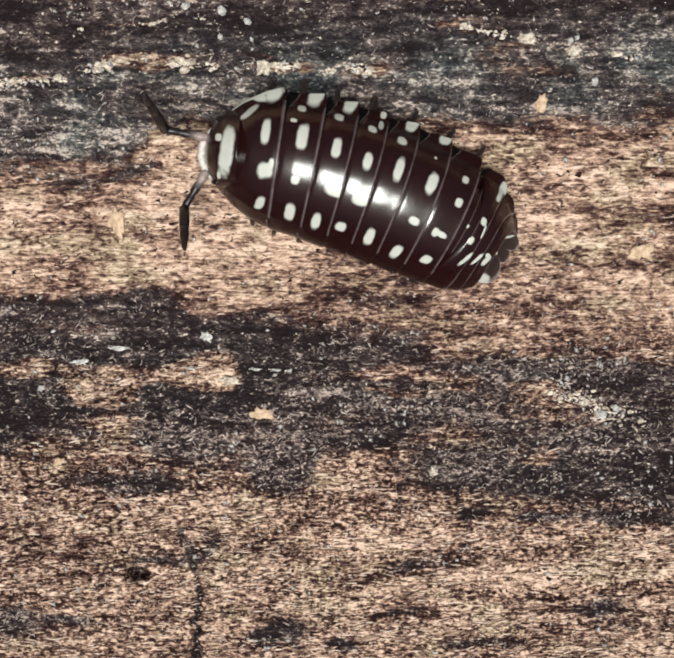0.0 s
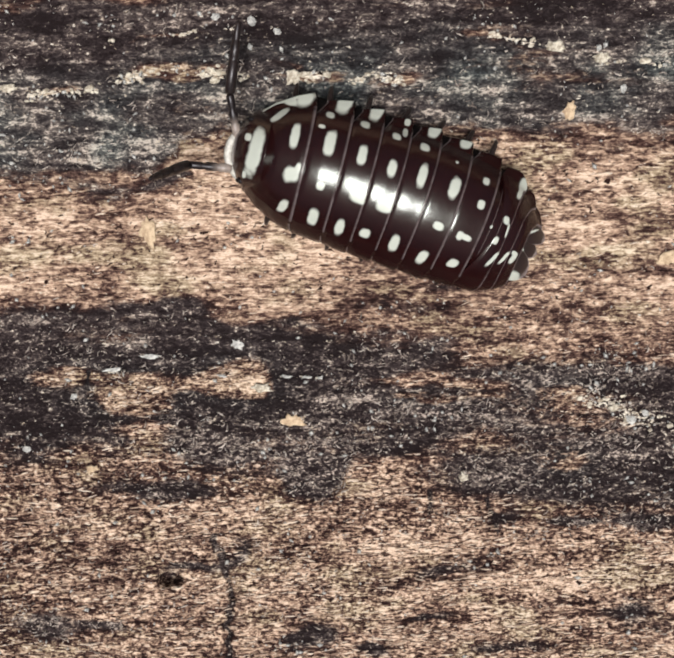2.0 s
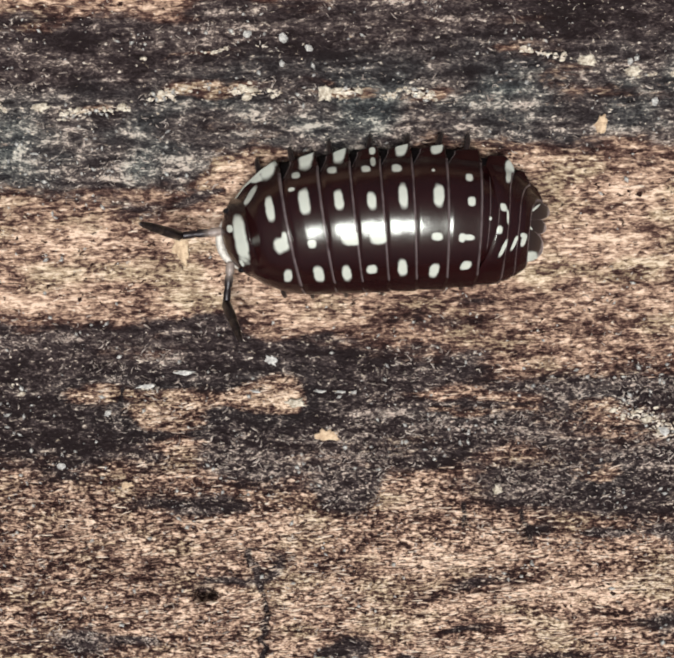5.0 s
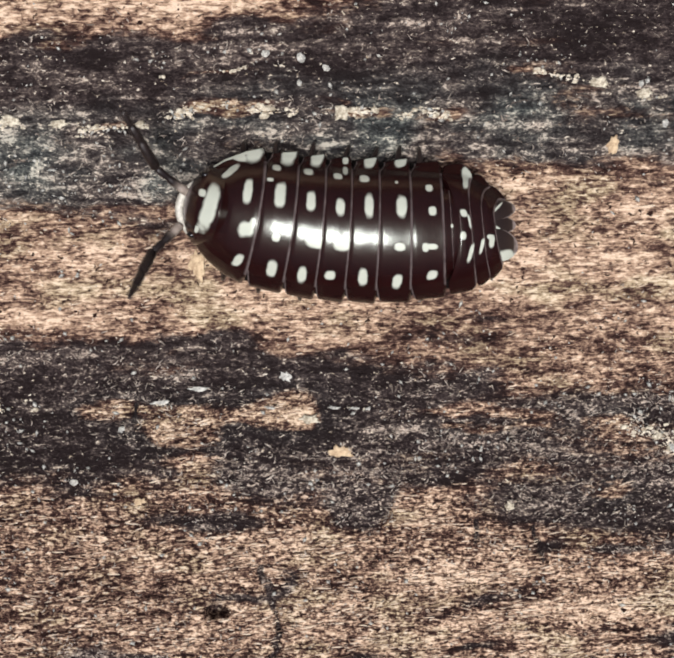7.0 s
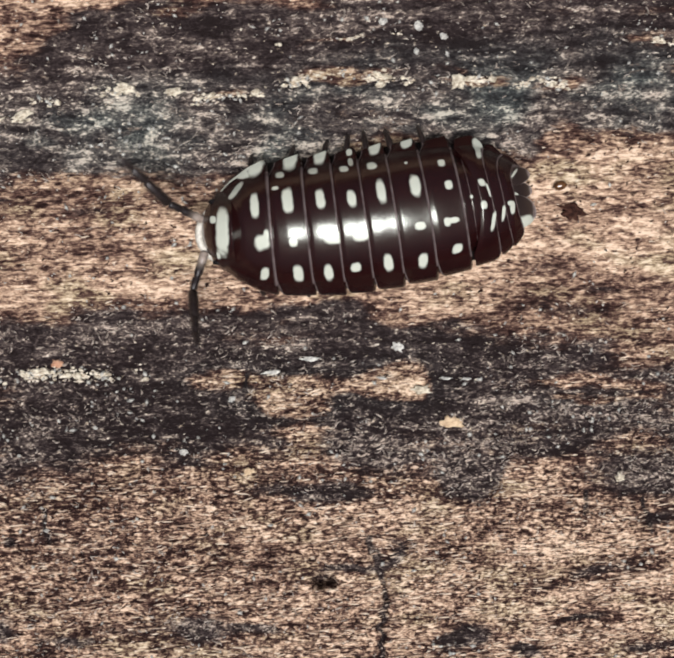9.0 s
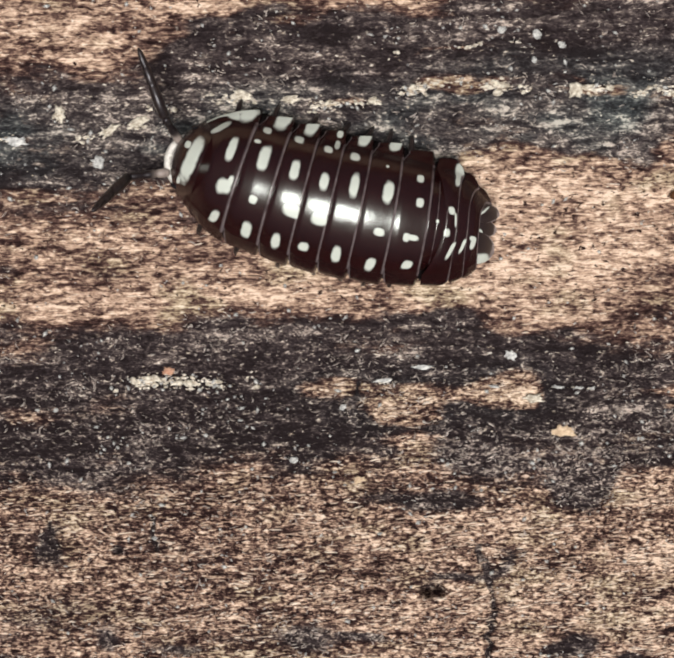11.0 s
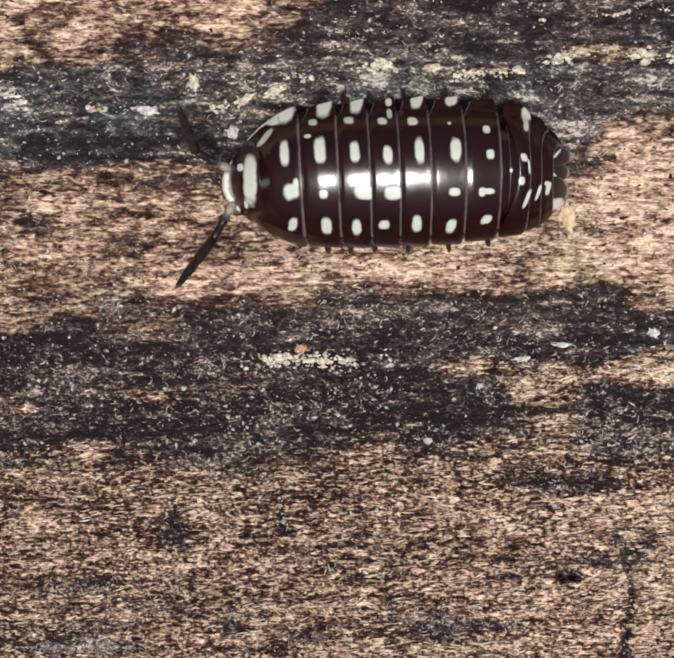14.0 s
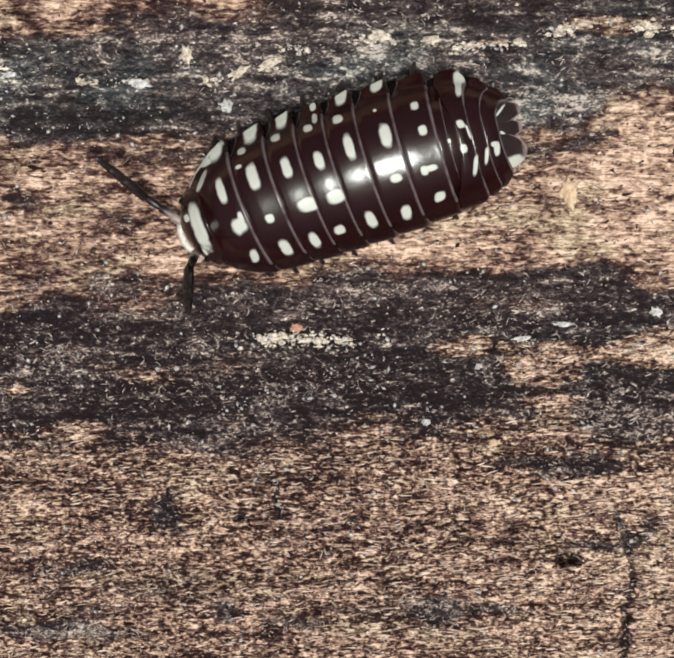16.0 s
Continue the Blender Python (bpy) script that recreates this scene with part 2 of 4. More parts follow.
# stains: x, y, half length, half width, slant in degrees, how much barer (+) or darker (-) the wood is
MIDDLE_STAINS = (
    (-16.5, -11.0, 1.50, 0.45, 0, 0.70), (-13.0, -11.3, 2.80, 0.80, 0, 0.66), (-8.1, -11.2, 2.10, 1.00, 4, 0.66), (-13.4, -12.3, 2.40, 0.50, -4, 0.62), (-6.8, -11.4, 0.84, 0.50, 10, 0.55),
    (-10.8, -12.5, 0.84, 0.29, 25, -0.60), (-12.5, -13.7, 1.30, 0.70, 0, 0.52), (3.0, -11.3, 3.35, 0.28, -2, 0.40), (1.7, -12.1, 1.68, 0.24, 0, 0.40), (4.7, -11.9, 1.26, 0.22, 0, 0.25),
    (8.5, -11.9, 1.26, 0.63, 0, 0.42), (8.5, -15.3, 1.10, 0.55, 0, 0.50), (-0.6, -15.6, 1.48, 0.76, 8, 0.24), (1.7, -15.0, 1.27, 0.47, 0, 0.22), (-17.1, -13.8, 1.69, 1.16, 0, -0.20),
    (-4.9, -11.9, 1.26, 0.84, 30, -0.35),
)
LOWER_STAINS = (
    (-11.4, -16.9, 3.18, 0.64, -3, -0.50), (-4.3, -16.4, 1.59, 1.17, 0, -0.40), (-6.2, -15.4, 2.54, 0.42, 0, 0.18), (2.9, -20.9, 2.47, 0.40, 6, -0.34), (-0.4, -21.9, 1.61, 0.45, 12, -0.36),
    (2.0, -23.7, 1.94, 0.30, 3, -0.50), (8.9, -18.6, 1.60, 0.30, 3, -0.60), (13.6, -18.5, 2.35, 0.47, -2, -0.65), (11.6, -23.2, 1.73, 0.65, 5, -0.50), (8.8, -22.6, 3.45, 0.19, 5, -0.30),
    (-4.1, -24.8, 1.73, 0.87, -8, -0.50), (-0.5, -25.4, 1.08, 0.56, 0, -0.60), (5.5, -25.1, 2.38, 0.43, 0, -0.40), (-15.0, -24.1, 1.08, 0.30, -8, -0.55),
)
LOWER_STAINS_ON = (
    (14.2, -23.8, 1.51, 0.65, 0, -0.25), (6.8, -21.8, 3.22, 0.73, 6, 0.28), (0.7, -19.4, 3.20, 0.85, 0, 0.22), (5.2, -18.2, 1.17, 0.47, 20, -0.35), (-8.2, -20.1, 0.47, 0.96, -20, -0.45),
    (-10.2, -21.0, 1.93, 0.30, 0, -0.40), (-17.8, -24.1, 1.51, 0.78, 0, -0.30), (10.3, -16.4, 1.49, 1.06, 0, -0.15), (-35.3, -15.1, 1.38, 0.59, -8, 0.50), (-37.8, -13.1, 0.63, 0.29, 0, 0.45),
    (-32.0, -12.6, 1.47, 0.42, -12, 0.33), (-30.8, -19.1, 0.73, 1.03, 0, -0.40), (-35.3, -21.9, 0.86, 0.30, 0, -0.45), (-28.3, -24.1, 0.86, 0.61, 0, -0.40), (-34.2, -24.2, 2.81, 0.35, 0, -0.22),
)
LEFT_STAINS = (
    (-37.6, -18.9, 2.35, 0.73, 0, 0.28), (-29.3, -18.6, 1.49, 0.47, 0, 0.28), (-36.0, -25.2, 3.69, 0.52, 0, -0.45), (-24.8, -24.7, 1.30, 0.30, 0, -0.30), (-32.7, -8.0, 1.87, 0.79, 0, -0.50),
    (-37.8, -4.3, 1.44, 0.58, 0, -0.45), (-33.5, -5.1, 1.86, 0.62, 0, -0.30), (-29.7, -4.2, 1.24, 0.62, 0, -0.20), (-26.6, -7.2, 1.87, 0.54, 0, 0.25), (-37.3, 3.8, 0.69, 0.16, -8, 0.40),
    (-34.5, 3.7, 0.81, 0.16, 12, 0.45), (-27.3, 5.3, 2.21, 0.60, 0, 0.30), (-36.0, 5.9, 0.80, 0.32, 0, -0.25), (-21.5, -5.5, 2.48, 0.29, 0, -0.20),
)
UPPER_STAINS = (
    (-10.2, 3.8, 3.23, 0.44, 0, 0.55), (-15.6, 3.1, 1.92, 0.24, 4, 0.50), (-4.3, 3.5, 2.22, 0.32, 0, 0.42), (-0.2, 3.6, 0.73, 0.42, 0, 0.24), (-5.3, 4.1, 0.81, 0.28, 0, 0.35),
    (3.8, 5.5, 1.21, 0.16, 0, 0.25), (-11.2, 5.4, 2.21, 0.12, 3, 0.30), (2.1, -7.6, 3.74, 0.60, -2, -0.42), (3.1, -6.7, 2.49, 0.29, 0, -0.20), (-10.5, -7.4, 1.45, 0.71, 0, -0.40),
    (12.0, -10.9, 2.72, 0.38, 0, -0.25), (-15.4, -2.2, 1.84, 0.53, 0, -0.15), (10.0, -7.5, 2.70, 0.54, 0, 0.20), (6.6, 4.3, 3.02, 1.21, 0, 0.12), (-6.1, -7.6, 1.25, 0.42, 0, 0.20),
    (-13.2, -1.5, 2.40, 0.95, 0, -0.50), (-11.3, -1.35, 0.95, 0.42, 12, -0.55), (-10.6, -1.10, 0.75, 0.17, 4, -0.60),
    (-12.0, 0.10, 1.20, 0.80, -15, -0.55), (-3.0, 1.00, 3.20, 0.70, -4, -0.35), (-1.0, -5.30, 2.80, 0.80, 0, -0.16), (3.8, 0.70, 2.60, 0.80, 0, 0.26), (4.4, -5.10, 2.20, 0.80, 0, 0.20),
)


HOLE = (-11.55, -21.6)
CRACK = ((-9.3, -19.2), (-8.9, -20.0), (-8.7, -21.0), (-8.4, -22.4), (-8.6, -24.0), (-8.5, -25.6), (-8.9, -27.5))


CHECKS = (                      # short checks across the grain
    ((-15.4, -10.8), (-15.4, -11.6)), ((-16.1, -11.7), (-16.0, -12.6)), ((12.8, -11.9), (13.0, -13.4)), ((10.3, -11.2), (10.1, -12.0)),
    ((-31.0, -18.0), (-30.9, -19.1)), ((-25.9, -17.7), (-25.6, -19.4)), ((4.6, -17.2), (5.2, -19.0)), ((1.7, -16.8), (1.8, -18.0)),
)
PINHOLES = ((-6.85, -11.4, 0.11), (-27.6, -19.4, 0.22), (-35.0, -21.4, 0.10), (-14.4, -8.4, 0.10))


def check_shape(x, y):
    """1 in the narrow checks and the pinholes, 0 outside."""
    wobble = (lattice(x, y, 2.6, 2.6, 97) - 0.5) * 0.3
    best = np.zeros(np.shape(x))
    for way in CHECKS:
        best = np.maximum(best, np.exp(-(near_path(x + wobble, y, *way) / 0.085) ** 2))
    for hx, hy, r in PINHOLES:
        best = np.maximum(best, np.exp(-(np.hypot(x - hx + 0.3 * wobble, y - hy) / r) ** 4))
    return best


def hole_shape(x, y):
    """1 on the rim of the beetle's hole, less inside."""
    return np.hypot((x - HOLE[0]) / 0.54, (y - HOLE[1]) / 0.38) + (lattice(x, y, 2.2, 2.2, 91) - 0.5) * 0.6


def crack_shape(x, y):
    d = near_path(x + (lattice(x, y, 2.2, 2.2, 91) - 0.5) * 0.35, y, *CRACK)
    return np.exp(-(d / 0.15) ** 2) * np.clip(lattice(x, y, 0.9, 0.9, 95) * 1.3 + 0.2, 0.35, 1)


def plan(x, y):
    """Bare wood, crust and green tinge of the wood at x, y (arrays, in mm), each 0 to 1."""
    sway = (layers(x, y, 0.5, 0.9, 11, 4) - 0.5) * 1.7
    slip = (layers(x, y, 0.45, 0.8, 21, 4) - 0.5) * 2.4
    yy = y + sway
    top = line(x, (-60, 2.0), (-38.7, 4.0), (-35.6, 4.1), (-33.4, 4.3), (-29.5, 4.7), (-25.6, 5.8), (-22.8, 7.0), (-14.5, 7.6), (-6.5, 8.4),
               (0.1, 9.6), (4.0, 11.5), (60, 20))
    upper = line(x, (-60, -3), (-39.0, -1.7), (-34.8, -1.4), (-29.0, -1.4), (-24, -0.9), (-17.6, -0.9), (-14.5, -1.0), (-11.4, 0.0), (-7.6, 0.4),
                 (-2, 0.5), (0.5, 0.7), (5.1, 0.7), (7.7, 0.7), (10.2, 0.9), (14.6, 1.1), (22, 2.0), (60, 3))
    lower = line(x, (-60, -9), (-39.3, -9.2), (-34.2, -9.2), (-32.9, -8.8), (-28.3, -8.5), (-24.5, -8.2), (-23.6, -7.3), (-18.0, -7.6), (-14.8, -7.4),
                 (-11.6, -7.0), (-8.8, -7.8), (-5.3, -8.3), (-1.0, -8.9), (2.1, -9.3), (5.3, -9.5), (9.5, -9.8), (15.1, -10.4), (60, -12))
    foot = line(x, (-60, -16), (-39.6, -15.9), (-33.1, -15.7), (-29.9, -15.8), (-24.5, -15.6), (-18.1, -14.9), (-14.9, -14.5), (-11.8, -14.5),
                (-7.9, -16.1), (-3.4, -16.7), (-1.9, -15.3), (0.7, -16.0), (3.3, -16.9), (6.5, -17.4), (9.7, -17.7), (15.4, -18.1), (60, -17))
    inside = np.maximum(np.maximum(yy + 0.8 * slip - top, np.minimum(upper - yy, yy - lower)), foot - yy)
    bare = 1 / (1 + np.exp(-np.clip(inside / 0.45, -50, 50)))
    worn = line(x, (-60, 0.36), (-20, 0.38), (-13, 0.40), (-6, 0.51), (60, 0.56))
    bare = 0.03 + 0.09 * np.clip((x + 20) / 4, 0, 1) * np.exp(-((y + 13.0) / 2.6) ** 2) + np.where(y < -12, worn, line(x, (-60, 0.46), (-30, 0.48), (-20, 0.60), (-13, 0.70), (-8, 0.66), (0, 0.60), (7, 0.56), (60, 0.56)) + line(x, (-60, 0.20), (-34, 0.18), (-27, 0.03), (60, 0.05)) * (y > 3)) * bare
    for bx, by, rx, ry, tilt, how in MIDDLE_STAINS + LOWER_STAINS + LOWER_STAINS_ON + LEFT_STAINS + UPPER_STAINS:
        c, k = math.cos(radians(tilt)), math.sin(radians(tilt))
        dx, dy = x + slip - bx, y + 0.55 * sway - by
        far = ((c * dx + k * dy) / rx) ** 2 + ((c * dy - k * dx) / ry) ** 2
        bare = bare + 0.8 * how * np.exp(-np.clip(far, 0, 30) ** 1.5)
    bare = bare + (layers(x, y, 0.22, 0.9, 31, 4) - 0.5) * np.where(y < -15.5, line(x, (-60, 0.30), (-18, 0.32), (-10, 0.46), (60, 0.50)), 0.75)
    # dark brown inside the hole and cracks, with their shade put into the colour
    inner = 1 / (1 + np.exp(np.clip((hole_shape(x, y) - 1.10) * 10, -50, 50)))
    bare = bare + (0.25 - bare) * inner
    bare = bare - 0.80 * crack_shape(x, y) - 0.7 * check_shape(x, y)
    crust = np.zeros(np.shape(x))
    broken = layers(x, y, 0.8, 1.4, 51, 3)
    for path, wide in zip(CREAM_PATHS, CREAM_WIDTH):
        d = near_path(x, y + 0.25 * sway, *path)
        crust = np.maximum(crust, np.exp(-(d / wide) ** 2) * np.clip((broken - 0.33) * 2.4, 0, 1))
    green = np.clip(1.2 - np.abs(y + sway - (upper + 2.2)) / 2.8, 0, 1) * np.clip((layers(x, y, 0.3, 0.5, 57, 3) - 0.3) * 3, 0.2, 1)
    for bx, by, rx, ry, tilt, how in MIDDLE_STAINS[:5] + MIDDLE_STAINS[8:12]:
        green = np.maximum(green, 0.45 * np.exp(-((x - bx) / (1.2 * rx)) ** 2 - ((y + 0.5 * sway - by) / (1.3 * ry)) ** 2))
    return np.clip(bare, 0, 1), crust, green


def sooty(x, y):
    """How black the stained wood is, 0 to 1."""
    v = 0.34 + (layers(x, y, 0.14, 0.42, 41, 4) - 0.5) * 1.5
    v = v + 0.08 * np.clip((y - 5.0) / 1.0, 0, 1) + 0.20 * np.clip((x + 4) / 6, 0, 1) * np.clip((y - 3.0) / 1.5, 0, 1) + 0.10 * np.exp(-((y + 9.8) / 1.0) ** 2) + 0.05 * np.clip((-14 - x) / 6, 0, 1) * np.exp(-((y + 11.5) / 3.5) ** 2)
    v = v - 0.08 * np.exp(-((y + 14.6) / 1.6) ** 2) * np.clip((x + 18) / 4, -0.3, 1) - 0.36 * np.exp(-((y - 2.4) / 2.6) ** 2)
    return np.clip(v, 0, 1)


def relief(x, y):
    """The height of the wood in mm: fibres, worn hollows, a beetle's hole and a crack."""
    bare, crust, _ = plan(x, y)
    z = (layers(x, y, 0.05, 0.10, 71, 3) - 0.5) * 0.9
    z = z + (layers(x, y, 0.5, 3.2, 75, 3) - 0.5) * 0.16 + (layers(x, y, 1.2, 6.0, 79, 2) - 0.5) * 0.09
    z = z + (layers(x, y, 3.0, 3.6, 83, 2) - 0.5) * (0.16 - 0.08 * bare) + 0.07 * bare + 0.12 * crust
    z = z - 1.1 / (1 + np.exp(np.clip((hole_shape(x, y) - 0.95) * 12, -50, 50)))
    return z - 0.28 * crack_shape(x, y) - 0.22 * check_shape(x, y)


def height(x, y):
    return float(relief(np.array([x], float), np.array([y], float))[0])


def smooth(mesh):
    mesh.polygons.foreach_set("use_smooth", [True] * len(mesh.polygons))
    return mesh


def spread(near, far, start, stop, step):
    """Even steps from start to stop, and ever longer ones out to near and far."""
    out = list(np.arange(start, stop + step / 2, step))
    k, size = out[-1], step
    while k < far:
        size *= 1.35
        k += size
        out.append(min(k, far))
    k, size, before = out[0], step, []
    while k > near:
        size *= 1.35
        k -= size
        before.append(max(k, near))
    return np.array(before[::-1] + out)


def build_wood():
    xs, ys = spread(-130, 110, -43.0, 19.0, 0.11), spread(-95, 80, -29.0, 12.0, 0.075)
    gx, gy = np.meshgrid(xs, ys)
    flat_x, flat_y = gx.ravel(), gy.ravel()
    gz = relief(flat_x, flat_y)
    n, m = len(xs), len(ys)
    verts = np.stack([flat_x, flat_y, gz], 1) * MM
    i = np.arange(n * m).reshape(m, n)
    quads = np.stack([i[:-1, :-1], i[:-1, 1:], i[1:, 1:], i[1:, :-1]], -1).reshape(-1, 4)
    # the sides and the underside
    ring = np.concatenate([i[0, :], i[1:, -1], i[-1, -2::-1], i[-2:0:-1, 0]])
    low = verts[ring].copy()
    low[:, 2] = -22 * MM
    base = n * m + np.arange(len(ring))
    side = np.stack([ring, base, np.roll(base, -1), np.roll(ring, -1)], -1)
    mesh = bpy.data.meshes.new("log_top")
    faces = quads.tolist() + side.tolist() + [base.tolist()[::-1]]
    mesh.from_pydata(np.concatenate([verts, low]).tolist(), [], faces)
    bare, crust, green = plan(flat_x, flat_y)
    colour = np.ones((n * m + len(ring), 4), np.float32)
    colour[:n * m, 0], colour[:n * m, 1], colour[:n * m, 2] = bare, crust, green
    colour[n * m:] = (0.5, 0, 0, 0.3)
    colour[:n * m, 3] = sooty(flat_x, flat_y)
    polish = np.zeros(len(colour), np.float32)                 # smoother, less pitted wood up the log
    polish[:n * m] = 1 / (1 + np.exp(np.clip(-(flat_y + 9.5) / 1.2, -50, 50)))
    mesh.attributes.new("polish", "FLOAT", "POINT").data.foreach_set("value", polish)
    layer = mesh.color_attributes.new("stain", "FLOAT_COLOR", "POINT")
    layer.data.foreach_set("color", colour.ravel())
    mesh.materials.append(WOOD)
    tagged(new("log_top", smooth(mesh)), "weathered bare log with black stains and pale fibres", "log", kind="structure")
    soil = bpy.data.meshes.new("ground")
    soil.from_pydata([(x, y, -21.5 * MM) for x, y in ((-40, -40), (40, -40), (40, 40), (-40, 40))], [], [(0, 1, 2, 3)])
    soil.materials.append(SOIL)
    tagged(new("ground", soil), "dark bare soil under the log", "ground", kind="structure")


build_wood()


# ---- helpers for things ----
def link(name, verts, faces, material, parent=None, label="", fields=None):
    """One mesh object from millimetres, with named values a vertex."""
    mesh = bpy.data.meshes.new(name)
    mesh.from_pydata([tuple(c * MM for c in v) for v in verts], [], faces)
    for key, values in (fields or {}).items():
        layer = mesh.attributes.new(key, "FLOAT", "POINT")
        layer.data.foreach_set("value", np.array(values, np.float32))
    mesh.materials.append(material)
    ob = new(name, smooth(mesh))
    ob.parent = parent
    return tagged(ob, label)


def tube(points, radii, sides=10):
    """A closed tube along points, as vertices and faces."""
    verts, faces = [], []
    pts = [Vector(p) for p in points]
    for k, (p, r) in enumerate(zip(pts, radii)):
        d = (pts[min(k + 1, len(pts) - 1)] - pts[max(k - 1, 0)]).normalized()
        a = d.orthogonal().normalized() if abs(d.z) > 0.95 else d.cross(Vector((0, 0, 1))).normalized()
        b = d.cross(a)
        for s in range(sides):
            w = 2 * math.pi * s / sides
            verts.append(p + r * (a * math.cos(w) + b * math.sin(w)))
    for k in range(len(pts) - 1):
        for s in range(sides):
            q = (s + 1) % sides
            faces.append((k * sides + s, k * sides + q, (k + 1) * sides + q, (k + 1) * sides + s))
    faces.append(tuple(range(sides))[::-1])
    faces.append(tuple((len(pts) - 1) * sides + s for s in range(sides)))
    return verts, faces


# ---- the woodlouse: head towards +x, 16 mm long ----
def half_width(s):
    return np.interp(s, (-8.15, -7.9, -7.4, -6.8, -5.8, -4.5, -2.9, -1.3, 1.4, 4.4, 5.3, 6.2, 7.0, 7.6, 8.0),
                     (0.85, 1.38, 2.00, 2.46, 2.90, 3.10, 3.27, 3.33, 3.31, 3.16, 2.86, 2.38, 1.72, 1.2, 0.8))


def rise(s):
    return np.interp(s, (-8.1, -7.6, -6.8, -5.6, -4.5, -2.9, -1.3, 0.5, 2.2, 3.6, 4.6, 5.6, 6.5, 7.5, 8.0),
                     (0.85, 1.35, 2.0, 2.70, 3.14, 3.50, 3.68, 3.75, 3.75, 3.69, 3.55, 3.22, 2.68, 1.80, 1.30))


def far_side(s):
    return float(np.interp(s, (-8.0, -7.1, -6.6, -6.1, -5.5), (0.70, 0.82, 0.90, 0.97, 1.0)))


NEAR_SIDE = 1.075               # one side spreads a little wider than the other
FOOT = 0.55                     # the hem of the shell above the wood

# cream marks a segment: x, y, half length, half width, slant
MARKS = {
    "head": ((6.64, 0.05, 0.34, 1.25, 0.08), (7.07, -0.55, 0.17, 0.19, 0), (6.95, 1.15, 0.10, 0.2, 0)),
    0: ((5.90, -1.82, 0.20, 0.42, 0.75), (5.03, -1.02, 0.22, 0.62, 0), (4.80, 0.66, 0.40, 0.40, 0), (4.60, 0.40, 0.15, 0.34, 0.1),
        (4.86, 2.15, 0.22, 0.34, 0.25), (4.86, -2.95, 0.40, 0.62, 0.30), (5.6, -2.6, 0.4, 0.25, -0.6)),
    1: ((3.72, -2.36, 0.22, 0.18, 0), (3.97, -1.72, 0.18, 0.10, 0), (3.45, -1.06, 0.27, 0.64, 0), (3.39, 0.88, 0.22, 0.23, 0),
        (3.34, 2.30, 0.26, 0.42, 0), (3.17, -3.12, 0.38, 0.62, 0.15)),
    2: ((2.12, -2.36, 0.25, 0.20, 0), (1.93, -0.90, 0.23, 0.52, 0), (1.60, 0.90, 0.48, 0.35, -0.1), (1.98, 2.43, 0.23, 0.40, 0),
        (2.93, 1.5, 0.09, 0.09, 0), (1.72, -3.15, 0.32, 0.50, 0.15)),
    3: ((0.66, -2.26, 0.23, 0.18, 0), (0.29, -2.60, 0.13, 0.28, 0), (0.50, -0.72, 0.22, 0.44, 0), (0.33, 0.98, 0.42, 0.35, 0),
        (0.73, 2.35, 0.26, 0.22, 0.1), (0.28, -3.15, 0.16, 0.2, 0)),
    4: ((-0.67, -2.20, 0.25, 0.21, 0), (-0.90, -0.86, 0.22, 0.60, 0), (-0.75, 2.38, 0.24, 0.42, 0), (-0.98, -3.20, 0.30, 0.44, 0.15)),
    5: ((-2.30, -2.05, 0.08, 0.07, 0), (-2.50, -0.86, 0.26, 0.55, 0), (-2.42, 0.99, 0.31, 0.20, 0), (-2.32, 2.52, 0.25, 0.34, 0.2),
        (-2.56, -3.20, 0.30, 0.36, 0.15)),
    6: ((-3.94, -1.74, 0.18, 0.19, 0), (-4.05, -0.62, 0.20, 0.24, 0), (-3.66, 1.03, 0.17, 0.22, 0), (-3.95, 1.0, 0.33, 0.14, 0),
        (-3.96, 2.27, 0.27, 0.22, 0.3)),
    "tail": ((-5.62, -0.47, 0.17, 0.20, -0.3), (-5.50, 0.58, 0.17, 0.22, 0), (-5.80, 1.38, 0.11, 0.46, 0.35), (-5.86, -0.05, 0.05, 0.36, -0.1),
             (-6.34, 1.14, 0.09, 0.38, 0.30), (-6.84, 0.93, 0.13, 0.34, 0.2), (-6.80, 0.70, 0.16, 0.12, 0), (-5.0, 0.1, 0.08, 0.1, 0)),
}


def marked(x, y, marks):
    """How deep a vertex lies inside a mark: above 0 inside."""
    best = -1.0
    for mx, my, rx, ry, slant in marks:
        dx, dy = x - mx, y - my
        dx = dx - slant * dy
        best = max(best, 1 - (abs(dx / rx) ** 2.8 + abs(dy / ry) ** 2.8) ** (1 / 2.8))
    return best


